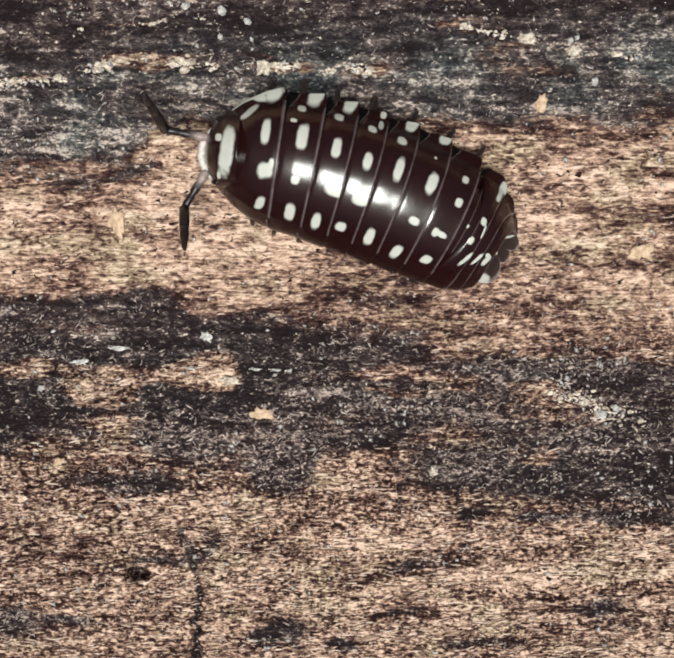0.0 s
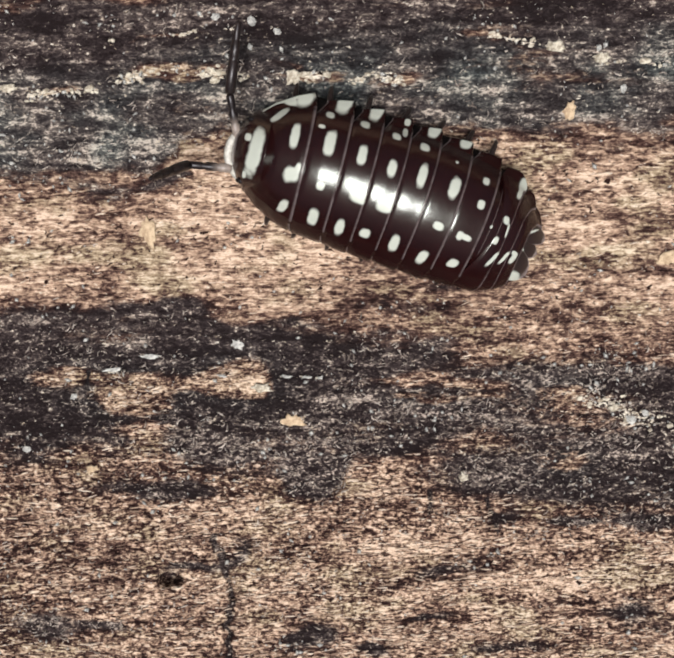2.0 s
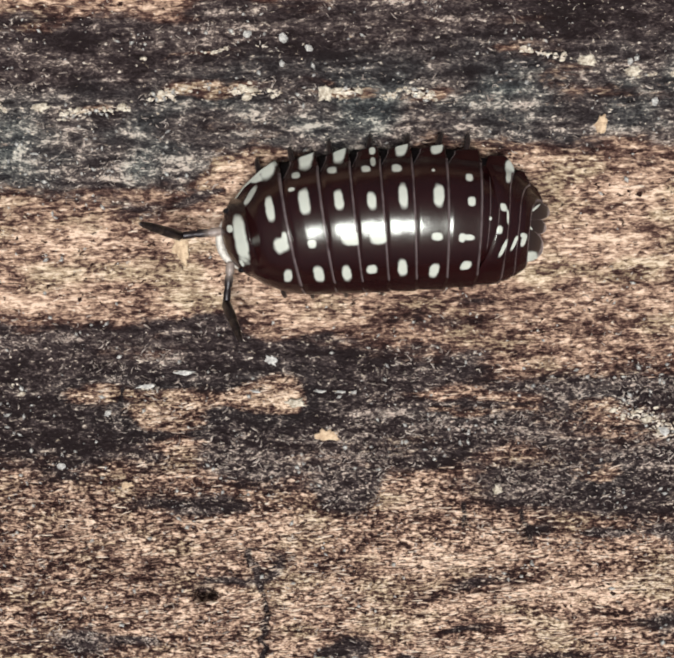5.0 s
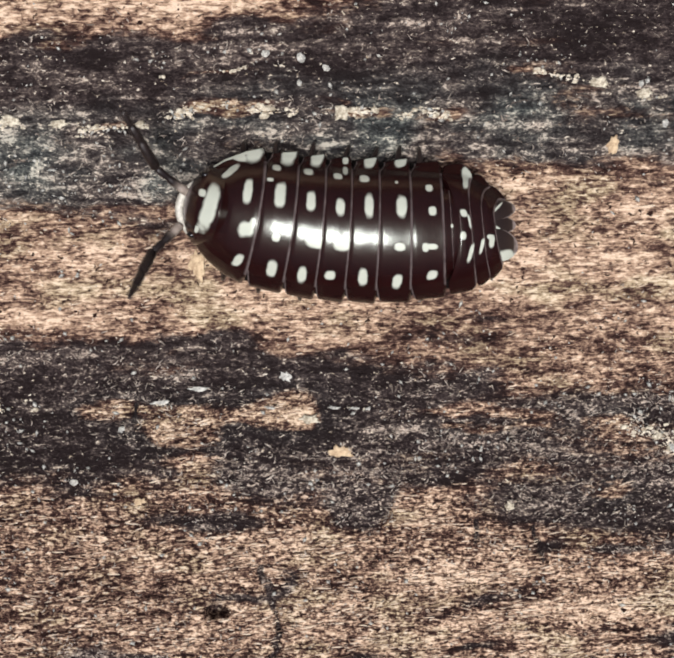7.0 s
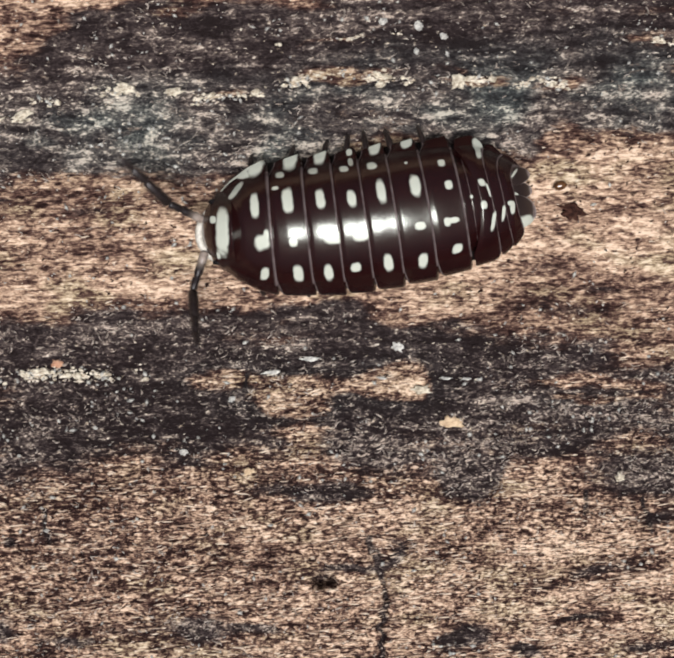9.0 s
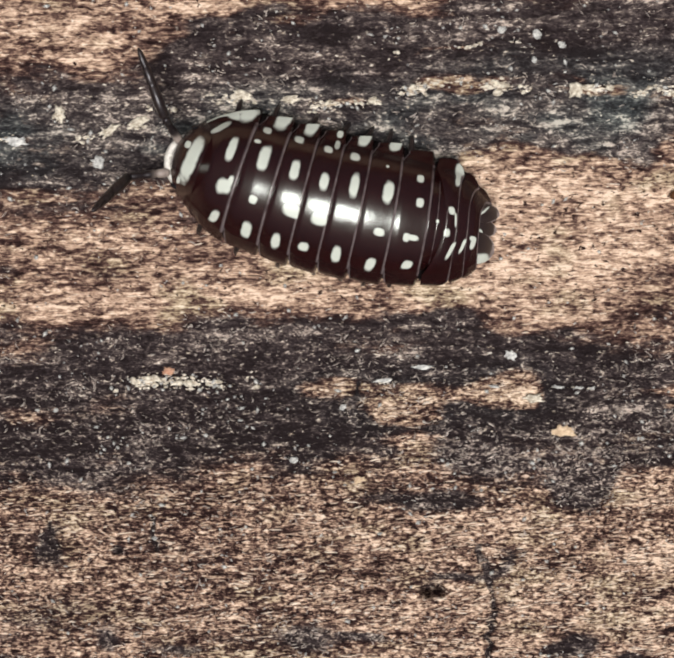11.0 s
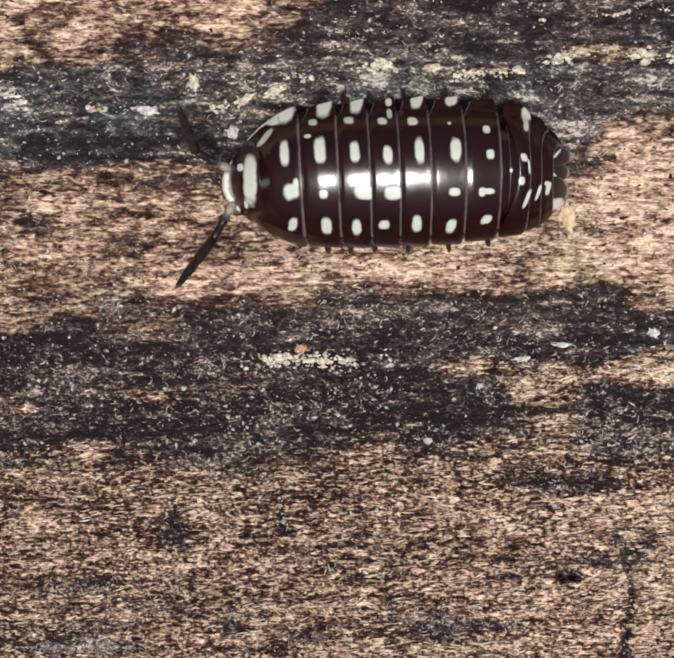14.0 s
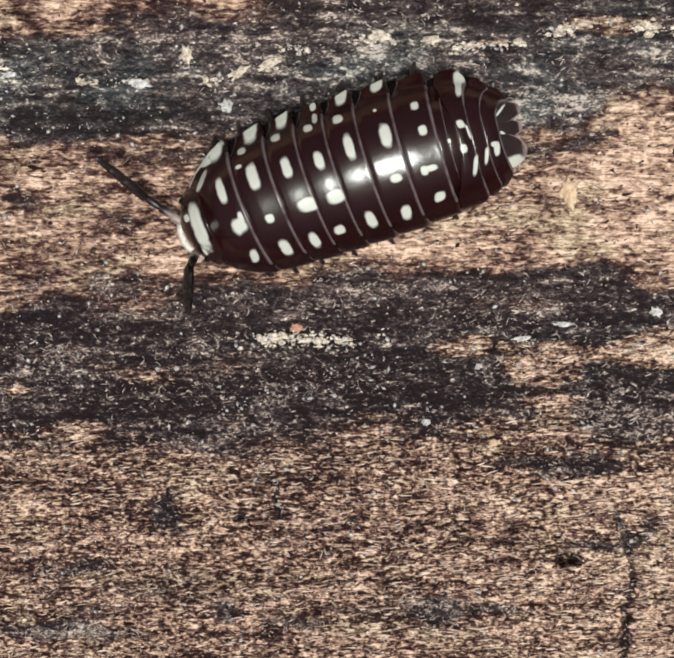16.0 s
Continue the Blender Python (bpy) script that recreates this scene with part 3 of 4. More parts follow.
def plate(name, front, rear, marks, parent, front_cut=0.35, front_reach=0.0, sweep=0.0, wing=0.62, nu=26, nv=110, label="", low=FOOT, hem_pale=0.0,
          narrow=1.0, corner=0.16, lobed=False, near_sweep=1.0):
    """One arched plate of the shell: a closed body with a raised hind rim and rounded flaps at the sides."""
    mid, size = (front + rear) / 2, front - rear
    verts, spot, rim, matt, faces = [], [], [], [], []
    for a in range(nu + 2):
        u = min(a / (nu - 1), 1.0)
        shrink = 1.0 if a < nu else (0.95 if a == nu else 0.82)
        for b in range(nv + 1):
            v = 2 * b / nv - 1
            out = max(0.0, (abs(v) - wing) / (1 - wing))
            end = max(0.0, (abs(v) - 0.8) / 0.2)
            back = sweep * (near_sweep if v > 0 else 1.0)
            f = front - size * (0.43 * front_cut * min(1.0, 1.25 * out) if v < 0 else 0.55 * front_cut * (1 - math.sqrt(1 - 0.98 * out * out))) + front_reach * min(1, abs(v) / 0.75) ** 2 - 0.55 * back * out ** 1.5
            r = rear - 0.10 - back * out ** 1.5 + corner * end ** 2.5
            x = f + (r - f) * u - (0.03 if a == nu else 0)
            fat = (0.966 + 0.022 * min(1.0, u / 0.2) + 0.015 * (1 - (2 * u - 1) ** 2) + 0.020 * u ** 5) * shrink
            hw, tall = half_width(x) * narrow * (NEAR_SIDE if v > 0 else far_side(x)), rise(x)
            k = (abs(v) - 0.74) / 0.26
            turn = radians(58) * abs(v) / 0.74                 # the arch
            y1, z1 = 0.96 * hw * fat * math.sin(turn), tall * fat * math.cos(turn)
            y0, z0 = 0.96 * hw * fat * math.sin(radians(58)), tall * fat * math.cos(radians(58))
            if v < 0:
                y2 = y0 + (hw * (0.965 + 0.075 * u ** 0.7) * min(shrink + 0.03, 1) - y0) * k
            else:                                              # this side is drawn in and hangs straight down
                y2 = y0 + (hw * (0.955 + 0.020 * u ** 0.7) * min(shrink + 0.03, 1) - y0) * (math.sin(math.pi / 2 * min(1.0, k)) if k > 0 else k)
            blade = min(1.0, max(0.0, k) / 0.35) * max(0.0, (u - 0.90) / 0.10) if lobed else 0.0
            z2 = z0 * (1 - (0.34 if v < 0 else 0.8) * k) - 0.5 * blade ** 1.5
            blend = min(1.0, max(0.0, (abs(v) - 0.60) / 0.28))  # it runs out into the flap at the side
            blend = blend * blend * (3 - 2 * blend)
            y, z = y1 + (y2 - y1) * blend, low + z1 + (z2 - z1) * blend
            y = math.copysign(y, v)
            verts.append((x - mid, y, z))
            matt.append(min(1.0, max(0.0, (abs(v) - 0.38) / 0.24)) * (1.0 if v > 0 else 0.9))
            pale = 1.0 if hem_pale and v < 0 and abs(v) > 0.92 and u < 0.86 else -1.0
            # cream and rim stop short of the flap's hind edge, left black as shade
            spot.append(max(marked(x, y, marks), pale * hem_pale * min(1, (abs(v) - 0.92) * 20) if pale > 0 else -1.0) if blade < 0.75 else -1.0)
            shoulder = 0.75 if lobed and u < 0.05 and abs(v) > 0.66 else 0.0
            edge = max(0.0, (u - 0.88) / 0.10) if a < nu else (1.0 if a == nu else 0.0)
            hem = max(0.0, (abs(v) - 0.965) / 0.035)
            rim.append(max(min(edge, 1.0) * 0.76, hem * 0.7, shoulder) if blade == 0 else 0.0)
    row = nv + 1
    for a in range(nu + 1):
        for b in range(nv):
            k = a * row + b
            faces.append((k, k + 1, k + row + 1, k + row))
        faces.append((a * row + nv, a * row, (a + 1) * row, (a + 1) * row + nv))
    faces.append(tuple(range(row))[::-1])
    faces.append(tuple((nu + 1) * row + b for b in range(row)))
    ob = link(name, verts, faces, SHELL, parent, label, {"spot": spot, "rim": rim, "matt": matt})
    ob.location = (mid * MM, 0, 0)
    # a filler under the plate, coloured black for the shade between the flaps
    verts, faces, steps = [], [], 20
    for x in (front + 0.06, mid, rear - 0.02):
        for b in range(steps + 1):
            v = 2 * b / steps - 1
            back = 0.75 * sweep * (near_sweep if v > 0 else 1.0) * max(0.0, (abs(v) - wing) / (1 - wing)) ** 1.5
            hw, tall = float(half_width(x - back)) * narrow * (NEAR_SIDE if v > 0 else far_side(x - back)), float(rise(x - back))
            turn = radians(70) * abs(v)
            verts.append((x - back - mid, math.copysign((1.07 if v < 0 else 0.94) * hw * math.sin(turn), v), low + 0.05 + tall * (0.945 * math.cos(turn) - 0.22)))
    row = steps + 1
    for n in (0, row):
        for b in range(steps):
            faces.append((n + b, n + b + 1, n + row + b + 1, n + row + b))
        faces.append((n + steps, n, n + row, n + row + steps))
    faces += [tuple(range(row))[::-1], tuple(2 * row + b for b in range(row))]
    link("underside", verts, faces, GAP_SHADE, ob, "matt black filler coloured for the shade between the flaps")
    return ob, mid


def head_plate(parent):
    """The head: a rounded block with a pale brow in front."""
    marks = MARKS["head"]
    verts, faces, spot, rim = [], [], [], []
    nu, nv, front, rear = 30, 80, 7.75, 6.15
    mid = 7.0
    for a in range(nu + 1):
        u = a / nu
        for b in range(nv + 1):
            v = 2 * b / nv - 1
            turn = v * radians(92)
            x = front + (rear - front) * u
            k = math.sqrt(max(0.0, 1 - (1 - min(u / 0.42, 1)) ** 2))
            wide = (0.55 + 0.45 * k) * min(half_width(x) + 0.25, 1.95)
            tall = 0.75 * (0.35 + 0.65 * k) * (rise(x) + 0.35) + 0.25 * rise(x)
            y = wide * math.sin(turn) + 0.06
            z = 0.7 + tall * max(math.cos(turn), 0) * 0.98
            x = x - 0.35 * (abs(v) ** 2.4) * (1 - u)
            verts.append((x - mid, y, z))
            spot.append(marked(x, y, marks))
            brow = max(0.0, 1 - abs(u - 0.05) / 0.14)
            rim.append(min(1, brow * 1.25))
    row = nv + 1
    for a in range(nu):
        for b in range(nv):
            k = a * row + b
            faces.append((k, k + 1, k + row + 1, k + row))
        faces.append((a * row + nv, a * row, (a + 1) * row, (a + 1) * row + nv))
    faces.append(tuple(range(row))[::-1])
    faces.append(tuple(nu * row + b for b in range(row)))
    ob = link("head", verts, faces, SHELL, parent, "black head with a cream bar and pale brow", {"spot": spot, "rim": rim})
    ob.location = (mid * MM, 0, 0)
    arc = [(0.88 - 1.0 * (abs(k) / 6) ** 2.2, 0.20 + k * 0.25, 1.55 - 0.25 * (abs(k) / 6) ** 2) for k in range(-6, 7)]
    link("brow", *tube(arc, [0.08 + 0.13 * (1 - (abs(k) / 6) ** 2) for k in range(-6, 7)], 10), BROW, ob, "pale cream brow ridge")
    for side in (-1, 1):
        ev, ef = ball((0.02, side * 1.42 + 0.06, 2.05), (0.30, 0.16, 0.26), 10, 8)
        link("eye", ev, ef, EYE, ob, "small black compound eye")
    return ob, mid


def ball(centre, radii, around=10, rings=7):
    verts, faces = [], []
    for a in range(1, rings):
        w = math.pi * a / rings
        for b in range(around):
            q = 2 * math.pi * b / around
            verts.append((centre[0] + radii[0] * math.sin(w) * math.cos(q), centre[1] + radii[1] * math.sin(w) * math.sin(q),
                          centre[2] + radii[2] * math.cos(w)))
    for a in range(rings - 2):
        for b in range(around):
            c = (b + 1) % around
            faces.append((a * around + b, (a + 1) * around + b, (a + 1) * around + c, a * around + c))
    faces.append(tuple(range(around)))
    faces.append(tuple((rings - 2) * around + b for b in range(around))[::-1])
    return verts, faces


LIMB_1, LIMB_2 = 2.0, 3.3       # the two lengths of a feeler


def feeler(parent, side):
    base = tube([(0, 0, 0), (0.10, 0, 0), (0.55, 0, 0.0), (0.62, 0, 0), (0.72, 0, 0), (1.15, 0, 0), (1.25, 0, 0), (1.4, 0, 0), (1.9, 0, 0), (2.0, 0, 0)],
                [0.15, 0.21, 0.21, 0.15, 0.20, 0.20, 0.14, 0.18, 0.18, 0.12])
    ob = link("antenna", *base, LIMB, parent, "grey jointed antenna with a dark whip")
    tip = tube([(0, 0, 0), (0.08, 0, 0), (0.9, 0, 0.0), (1.45, 0, 0), (1.55, 0, 0), (1.65, 0, 0), (2.35, 0, 0), (2.42, 0, 0), (2.5, 0, 0), (3.1, 0, 0), (3.3, 0, 0)],
               [0.14, 0.24, 0.25, 0.23, 0.165, 0.22, 0.20, 0.145, 0.18, 0.12, 0.04])
    link("flagellum", *tip, HORN, ob, "dark tapering whip")
    return ob


def leg(parent, s, side):
    wide = float(half_width(s))
    pts = [(0, 0, 0), (0.02, side * 0.5, 0.30), (0, side * (wide - 2.05), 0.30), (0, side * (wide - 1.75), 0.24), (-0.05, side * (wide - 1.3), -0.1),
           (-0.08, side * (wide - 1.1), -0.4), (-0.12, side * (wide - 1.0), -0.82)]
    return link("leg", *tube(pts, [0.2, 0.22, 0.2, 0.15, 0.13, 0.10, 0.035], 8), HORN, parent)


SEGMENTS = ((6.15, 4.43), (4.43, 2.77), (2.77, 1.37), (1.37, 0.06), (0.06, -1.33), (-1.33, -2.89), (-2.89, -4.47))


# the end plate and tail flaps: root, tip, width and cream marks
TAIL_END = (
    ("telson", (-6.7, 0.12), (-8.08, 0.20), 0.84, ((-7.24, 0.36, 0.09, 0.20, -0.7),), "small dull end plate"),
    ("uropod", (-6.7, -0.48), (-8.16, -0.62), 0.90, ((-7.32, -0.66, 0.08, 0.26, 1.0),), "flat tail flap with a pale edge"),
    ("uropod", (-6.4, 1.02), (-8.06, 1.22), 1.50, ((-7.42, 1.72, 0.50, 0.42, 0.0),), "flat tail flap with a white patch"),
)


def tail_dome(x, y):
    """How high the back of the tail stands."""
    far = ((x + 4.6) / 3.70) ** 2 + (y / 3.15) ** 2
    return 0.85 + 1.95 * max(0.0, 1 - far) ** 0.88


def lobe(name, base, tip, wide, parent, origin, lift, marks=(), label="", skin=SHELL):
    """One rounded, slightly domed lobe of the tail fan with a pale rim."""
    base, tip = Vector(base), Vector(tip)
    along = tip - base
    across = Vector((-along.y, along.x)).normalized()
    nt, nq = 22, 20
    tops, lows, spot, rim, faces = [], [], [], [], []
    for a in range(nt + 1):
        t = 1 - (1 - a / nt) ** 1.5
        half = wide / 2 * (0.86 + 0.14 * math.sin(math.pi * t)) * max(0.0, 1 - max(0.0, (t - 0.35) / 0.65) ** 2.6) ** 0.5
        for b in range(nq + 1):
            q = 2 * b / nq - 1
            p = base + along * t + across * half * q
            z = tail_dome(p.x, p.y) + lift + 0.07 * wide * (1 - q * q) * (1 - t ** 4) - 0.10 * t ** 8
            tops.append((p.x - origin, p.y, z))
            lows.append((p.x - origin, p.y, z - 0.16 - 0.05 * (1 - q * q)))
            spot.append(marked(p.x, p.y, marks))
            edge = max(abs(q) ** 0.8 * min(1.0, 0.80 + 0.35 * max(0.0, t - 0.3)), t)
            rim.append(min(1.0, max(0.0, (edge - 0.82) / 0.10)))
    row, n = nq + 1, len(tops)
    for a in range(nt):
        for b in range(nq):
            k = a * row + b
            faces.append((k, k + row, k + row + 1, k + 1))
            faces.append((n + k, n + k + 1, n + k + row + 1, n + k + row))
        for k, q in ((a * row, (a + 1) * row), ((a + 1) * row + nq, a * row + nq)):
            faces.append((k, n + k, n + q, q))
    for b in range(nq):
        for k, q in ((b + 1, b), (nt * row + b, nt * row + b + 1)):
            faces.append((k, n + k, n + q, q))
    return link(name, tops + lows, faces, skin, parent, label, {"spot": spot + [-1.0] * n, "rim": rim + [0.0] * n})


def tail_filler(parent, origin):
    """A filler under the fan, coloured black for the shade between the lobes."""
    verts, faces, rings, around = [(-4.9 - origin, 0, 2.7)], [], 8, 30
    for a in range(1, rings + 1):
        for b in range(around):
            q = radians(70 + 220 * b / (around - 1))
            x, y = -4.9 + 2.85 * a / rings * math.cos(q), 2.85 * a / rings * math.sin(q)
            verts.append((x - origin, y, tail_dome(x, y) - 0.22))
    for b in range(around - 1):
        faces.append((0, 1 + b, 2 + b))
        for a in range(rings - 1):
            k = 1 + a * around + b
            faces.append((k, k + around, k + around + 1, k + 1))
    link("underside", verts, faces, GAP_SHADE, parent, "matt black filler coloured for the shade between the tail lobes")


def build_woodlouse():
    bug = tagged(new("woodlouse"), "glossy black woodlouse with cream spots crawling on the log", "woodlouse")
    moving = []
    moving.append(head_plate(bug))
    for k, (front, rear) in enumerate(SEGMENTS):
        label = "black plate with cream spots and a pale hind rim"
        if k == 0:
            moving.append(plate("tergite", front, rear, MARKS[k], bug, 0.0, 0.75, 0.0, 0.62, 36, 120, label, FOOT, 0.9, lobed=True))
        else:
            moving.append(plate("tergite", front, rear, MARKS[k], bug, 0.56, 0.0, 0.14 if k == 6 else 0.10, 0.60, 30, 120, label, lobed=True))
    # five narrow tail plates; the hind three run back into rounded lobes at the sides
    cuts = (-4.47, -4.88, -5.32, -5.84, -6.40, -6.98)
    sweeps, wings, widths = (0.05, 0.10, 0.36, 0.72, 0.86), (0.5, 0.5, 0.34, 0.22, 0.14), (0.80, 0.78, 1.0, 1.0, 1.0)
    for k in range(5):
        marks = MARKS["tail"]
        if k == 2:
            marks = marks + ((-5.98, -2.52, 0.30, 0.34, 0.15), (-5.86, -2.10, 0.15, 0.50, 0.12))
        ob, mid = plate("pleonite", cuts[k], cuts[k + 1], marks, bug, 0.5 if k > 1 else 0.1, 0.72 if k == 2 else 0.0, sweeps[k], wings[k], 24, 120,
                        "narrow black tail plate with a thin pale rim", FOOT + 0.02 * k, 0.0, widths[k], 0.55 if k > 1 else 0.1, near_sweep=0.3)
        moving.append((ob, mid))
    tail_filler(ob, mid)
    # the end plate, and the two tail flaps beside it
    for name, base, tip, wide, marks, label in TAIL_END:
        ob = lobe(name, base, tip, wide, bug, -7.3, 0.19 if name == "uropod" else 0.06, marks, label, DULL)
        ob.location = (-7.3 * MM, 0, 0)
        moving.append((ob, -7.3))
    legs = []
    for k, (front, rear) in enumerate(SEGMENTS):
        for side in (-1, 1):
            s = (front + rear) / 2 - 0.1
            legs.append((leg(bug, s, side), s, side, k))
    feelers = [(feeler(bug, -1), -0.45), (feeler(bug, 1), 1.05)]
    return bug, moving, legs, feelers


BUG, PLATES, LEGS, FEELERS = build_woodlouse()


# ---- crumbs on the wood ----
def flake(name, x, y, long, wide, turn, material, label, category, tall=0.16, seed=0, ragged=1.0):
    """A ragged, lumpy crumb lying on the wood."""
    rng = random.Random(seed)
    rings, around = 5, 26
    lobes = [1 + ragged * (rng.uniform(-0.4, 0.15) + (0.55 if rng.random() < 0.13 else 0.0)) for _ in range(around)]
    lobes = [(a + 0.35 * b) / 1.35 for a, b in zip(lobes, lobes[1:] + lobes[:1])]
    verts, faces = [], []
    for side in (1, -1):
        for a in range(1, rings + 1):
            k = a / rings
            for b in range(around):
                q = 2 * math.pi * b / around
                r = k * (1 + (lobes[b] - 1) * k)
                z = side * tall * (1 - k ** 2) * rng.uniform(0.6, 1.2) + (0.03 if side > 0 else 0.0)
                verts.append((long * r * math.cos(q), wide * r * math.sin(q), z))
    size = rings * around
    for side, off in ((1, 0), (-1, size)):
        for a in range(rings - 1):
            for b in range(around):
                c = (b + 1) % around
                f = (off + a * around + b, off + (a + 1) * around + b, off + (a + 1) * around + c, off + a * around + c)
                faces.append(f if side > 0 else f[::-1])
        f = tuple(off + b for b in range(around))
        faces.append(f if side > 0 else f[::-1])
    for b in range(around):
        c = (b + 1) % around
        faces.append(((rings - 1) * around + b, size + (rings - 1) * around + b, size + (rings - 1) * around + c, (rings - 1) * around + c))
    ob = link(name, verts, faces, material)
    ob.matrix_basis = at(x, y, height(x, y) + 0.05, rng.uniform(-6, 6), rng.uniform(-6, 6), turn)
    return tagged(ob, label, category)


OCHRE = "ragged ochre wood flake lying on the log"
CRUST = "cream crust of lichen on the dark wood"
MOULD = "tiny white mould grain on the dark wood"
for n, (x, y, a, b, turn) in enumerate(((-12.05, -3.7, 0.42, 0.75, 10), (13.2, -5.1, 0.7, 0.45, 20), (8.3, 1.9, 0.32, 0.5, -10),
                                        (-5.2, -13.2, 0.6, 0.28, 0), (-15.3, -15.7, 0.3, 0.2, 0))):
    flake("wood_flake", x, y, a, b, turn, YELLOW, OCHRE, "wood flake", 0.08, 100 + n)
for n, (x, y, a, b, turn) in enumerate(((-29.8, 2.5, 0.30, 0.48, 10), (-26.0, 2.1, 0.7, 0.25, 25), (-20.9, 3.35, 0.5, 0.28, 0), (7.5, 4.85, 0.55, 0.28, -20),
                                        (9.7, 4.35, 0.42, 0.25, 0), (3.4, -16.05, 0.25, 0.22, 0), (-4.8, 3.6, 0.35, 0.4, 0), (-6.6, -11.5, 0.45, 0.25, 0),
                                        (-18.6, 3.2, 0.5, 0.2, 5), (-27.4, 1.7, 0.5, 0.22, 30))):
    flake("lichen_crust", x, y, a, b, turn, CREAM, CRUST, "lichen", 0.16, 200 + n)
for n, (x, y, a) in enumerate(((-18.6, -14.7, 0.24), (-16.1, -12.0, 0.2), (10.8, 2.9, 0.2),
                               (-6.8, 6.2, 0.26), (-5.6, 5.7, 0.2), (-8.5, 6.4, 0.22), (-28.0, 0.2, 0.34), (-6.9, 5.0, 0.16), (11.6, -13.1, 0.3),
                               (-23.0, -13.4, 0.12), (-30.5, -12.1, 0.14), (9.6, 4.8, 0.16), (12.3, -12.8, 0.22))):
    flake("mould_grain", x, y, a, a * 0.75, 40 * n, WHITE, MOULD, "mould", a * 0.5, 300 + n, 0.5)
for n, (x, y, a, b) in enumerate(((-7.75, -9.35, 0.28, 0.24), (-12.2, -9.95, 0.46, 0.14), (-14.0, -10.65, 0.42, 0.13), (-5.4, -10.95, 0.30, 0.07),
                                  (-4.35, -10.98, 0.26, 0.07), (-3.7, -11.0, 0.18, 0.08), (-8.6, -10.9, 0.22, 0.08), (-32.0, 1.2, 0.55, 0.22), (-38.0, 1.6, 0.35, 0.14))):
    flake("lichen_scale", x, y, a, b, 6 * (n % 3) - 6, WHITE, "thin white lichen scale on the dark wood", "lichen", 0.05, 600 + n, 1.1)
flake("wood_chip", -24.8, -10.15, 0.3, 0.22, 0, ORANGE, "small orange chip of wood on the log", "wood chip", 0.15, 400)


def scatter():
    """Countless pale grains, thickest along the crusted lines and over the dark wood."""
    rng = np.random.RandomState(5)
    x, y = rng.uniform(-42, 18, 60000), rng.uniform(-28, 11, 60000)
    bare, crust, green = plan(x, y)
    clump = layers(x, y, 0.5, 0.8, 61, 3)
    chance = 0.9 * crust + (1 - bare) * np.clip((clump - 0.48) * 1.3, 0, 1) * 0.6 + 0.012 * (1 - bare) + 0.0003
    keep = rng.rand(len(x)) < chance * np.where(y > -8, 0.75, 1.0)
    x, y = x[keep][:4200], y[keep][:4200]
    z = relief(x, y)
    form = np.array([(1, 0, 0), (-1, 0, 0), (0, 1, 0), (0, -1, 0), (0, 0, 1), (0, 0, -1)], float)
    sides = ((0, 2, 4), (2, 1, 4), (1, 3, 4), (3, 0, 4), (2, 0, 5), (1, 2, 5), (3, 1, 5), (0, 3, 5))
    verts, faces = [], []
    for k in range(len(x)):
        r = 0.032 + 0.10 * rng.rand() ** 3
        q = rng.uniform(0, 6.28)
        c, s = math.cos(q), math.sin(q)
        scale = np.array([r * rng.uniform(0.8, 1.9), r * rng.uniform(0.6, 1.1), r * 0.7])
        for p in form * scale * rng.uniform(0.8, 1.2, (6, 1)):
            verts.append((x[k] + c * p[0] - s * p[1], y[k] + s * p[0] + c * p[1], z[k] + p[2] + r * 0.3))
        faces += [tuple(6 * k + i for i in f) for f in sides]
    ob = link("mould_dust", verts, faces, WHITE)
    tagged(ob, "scattered pale mould grains over the stained wood", "mould", kind="stuff")


scatter()


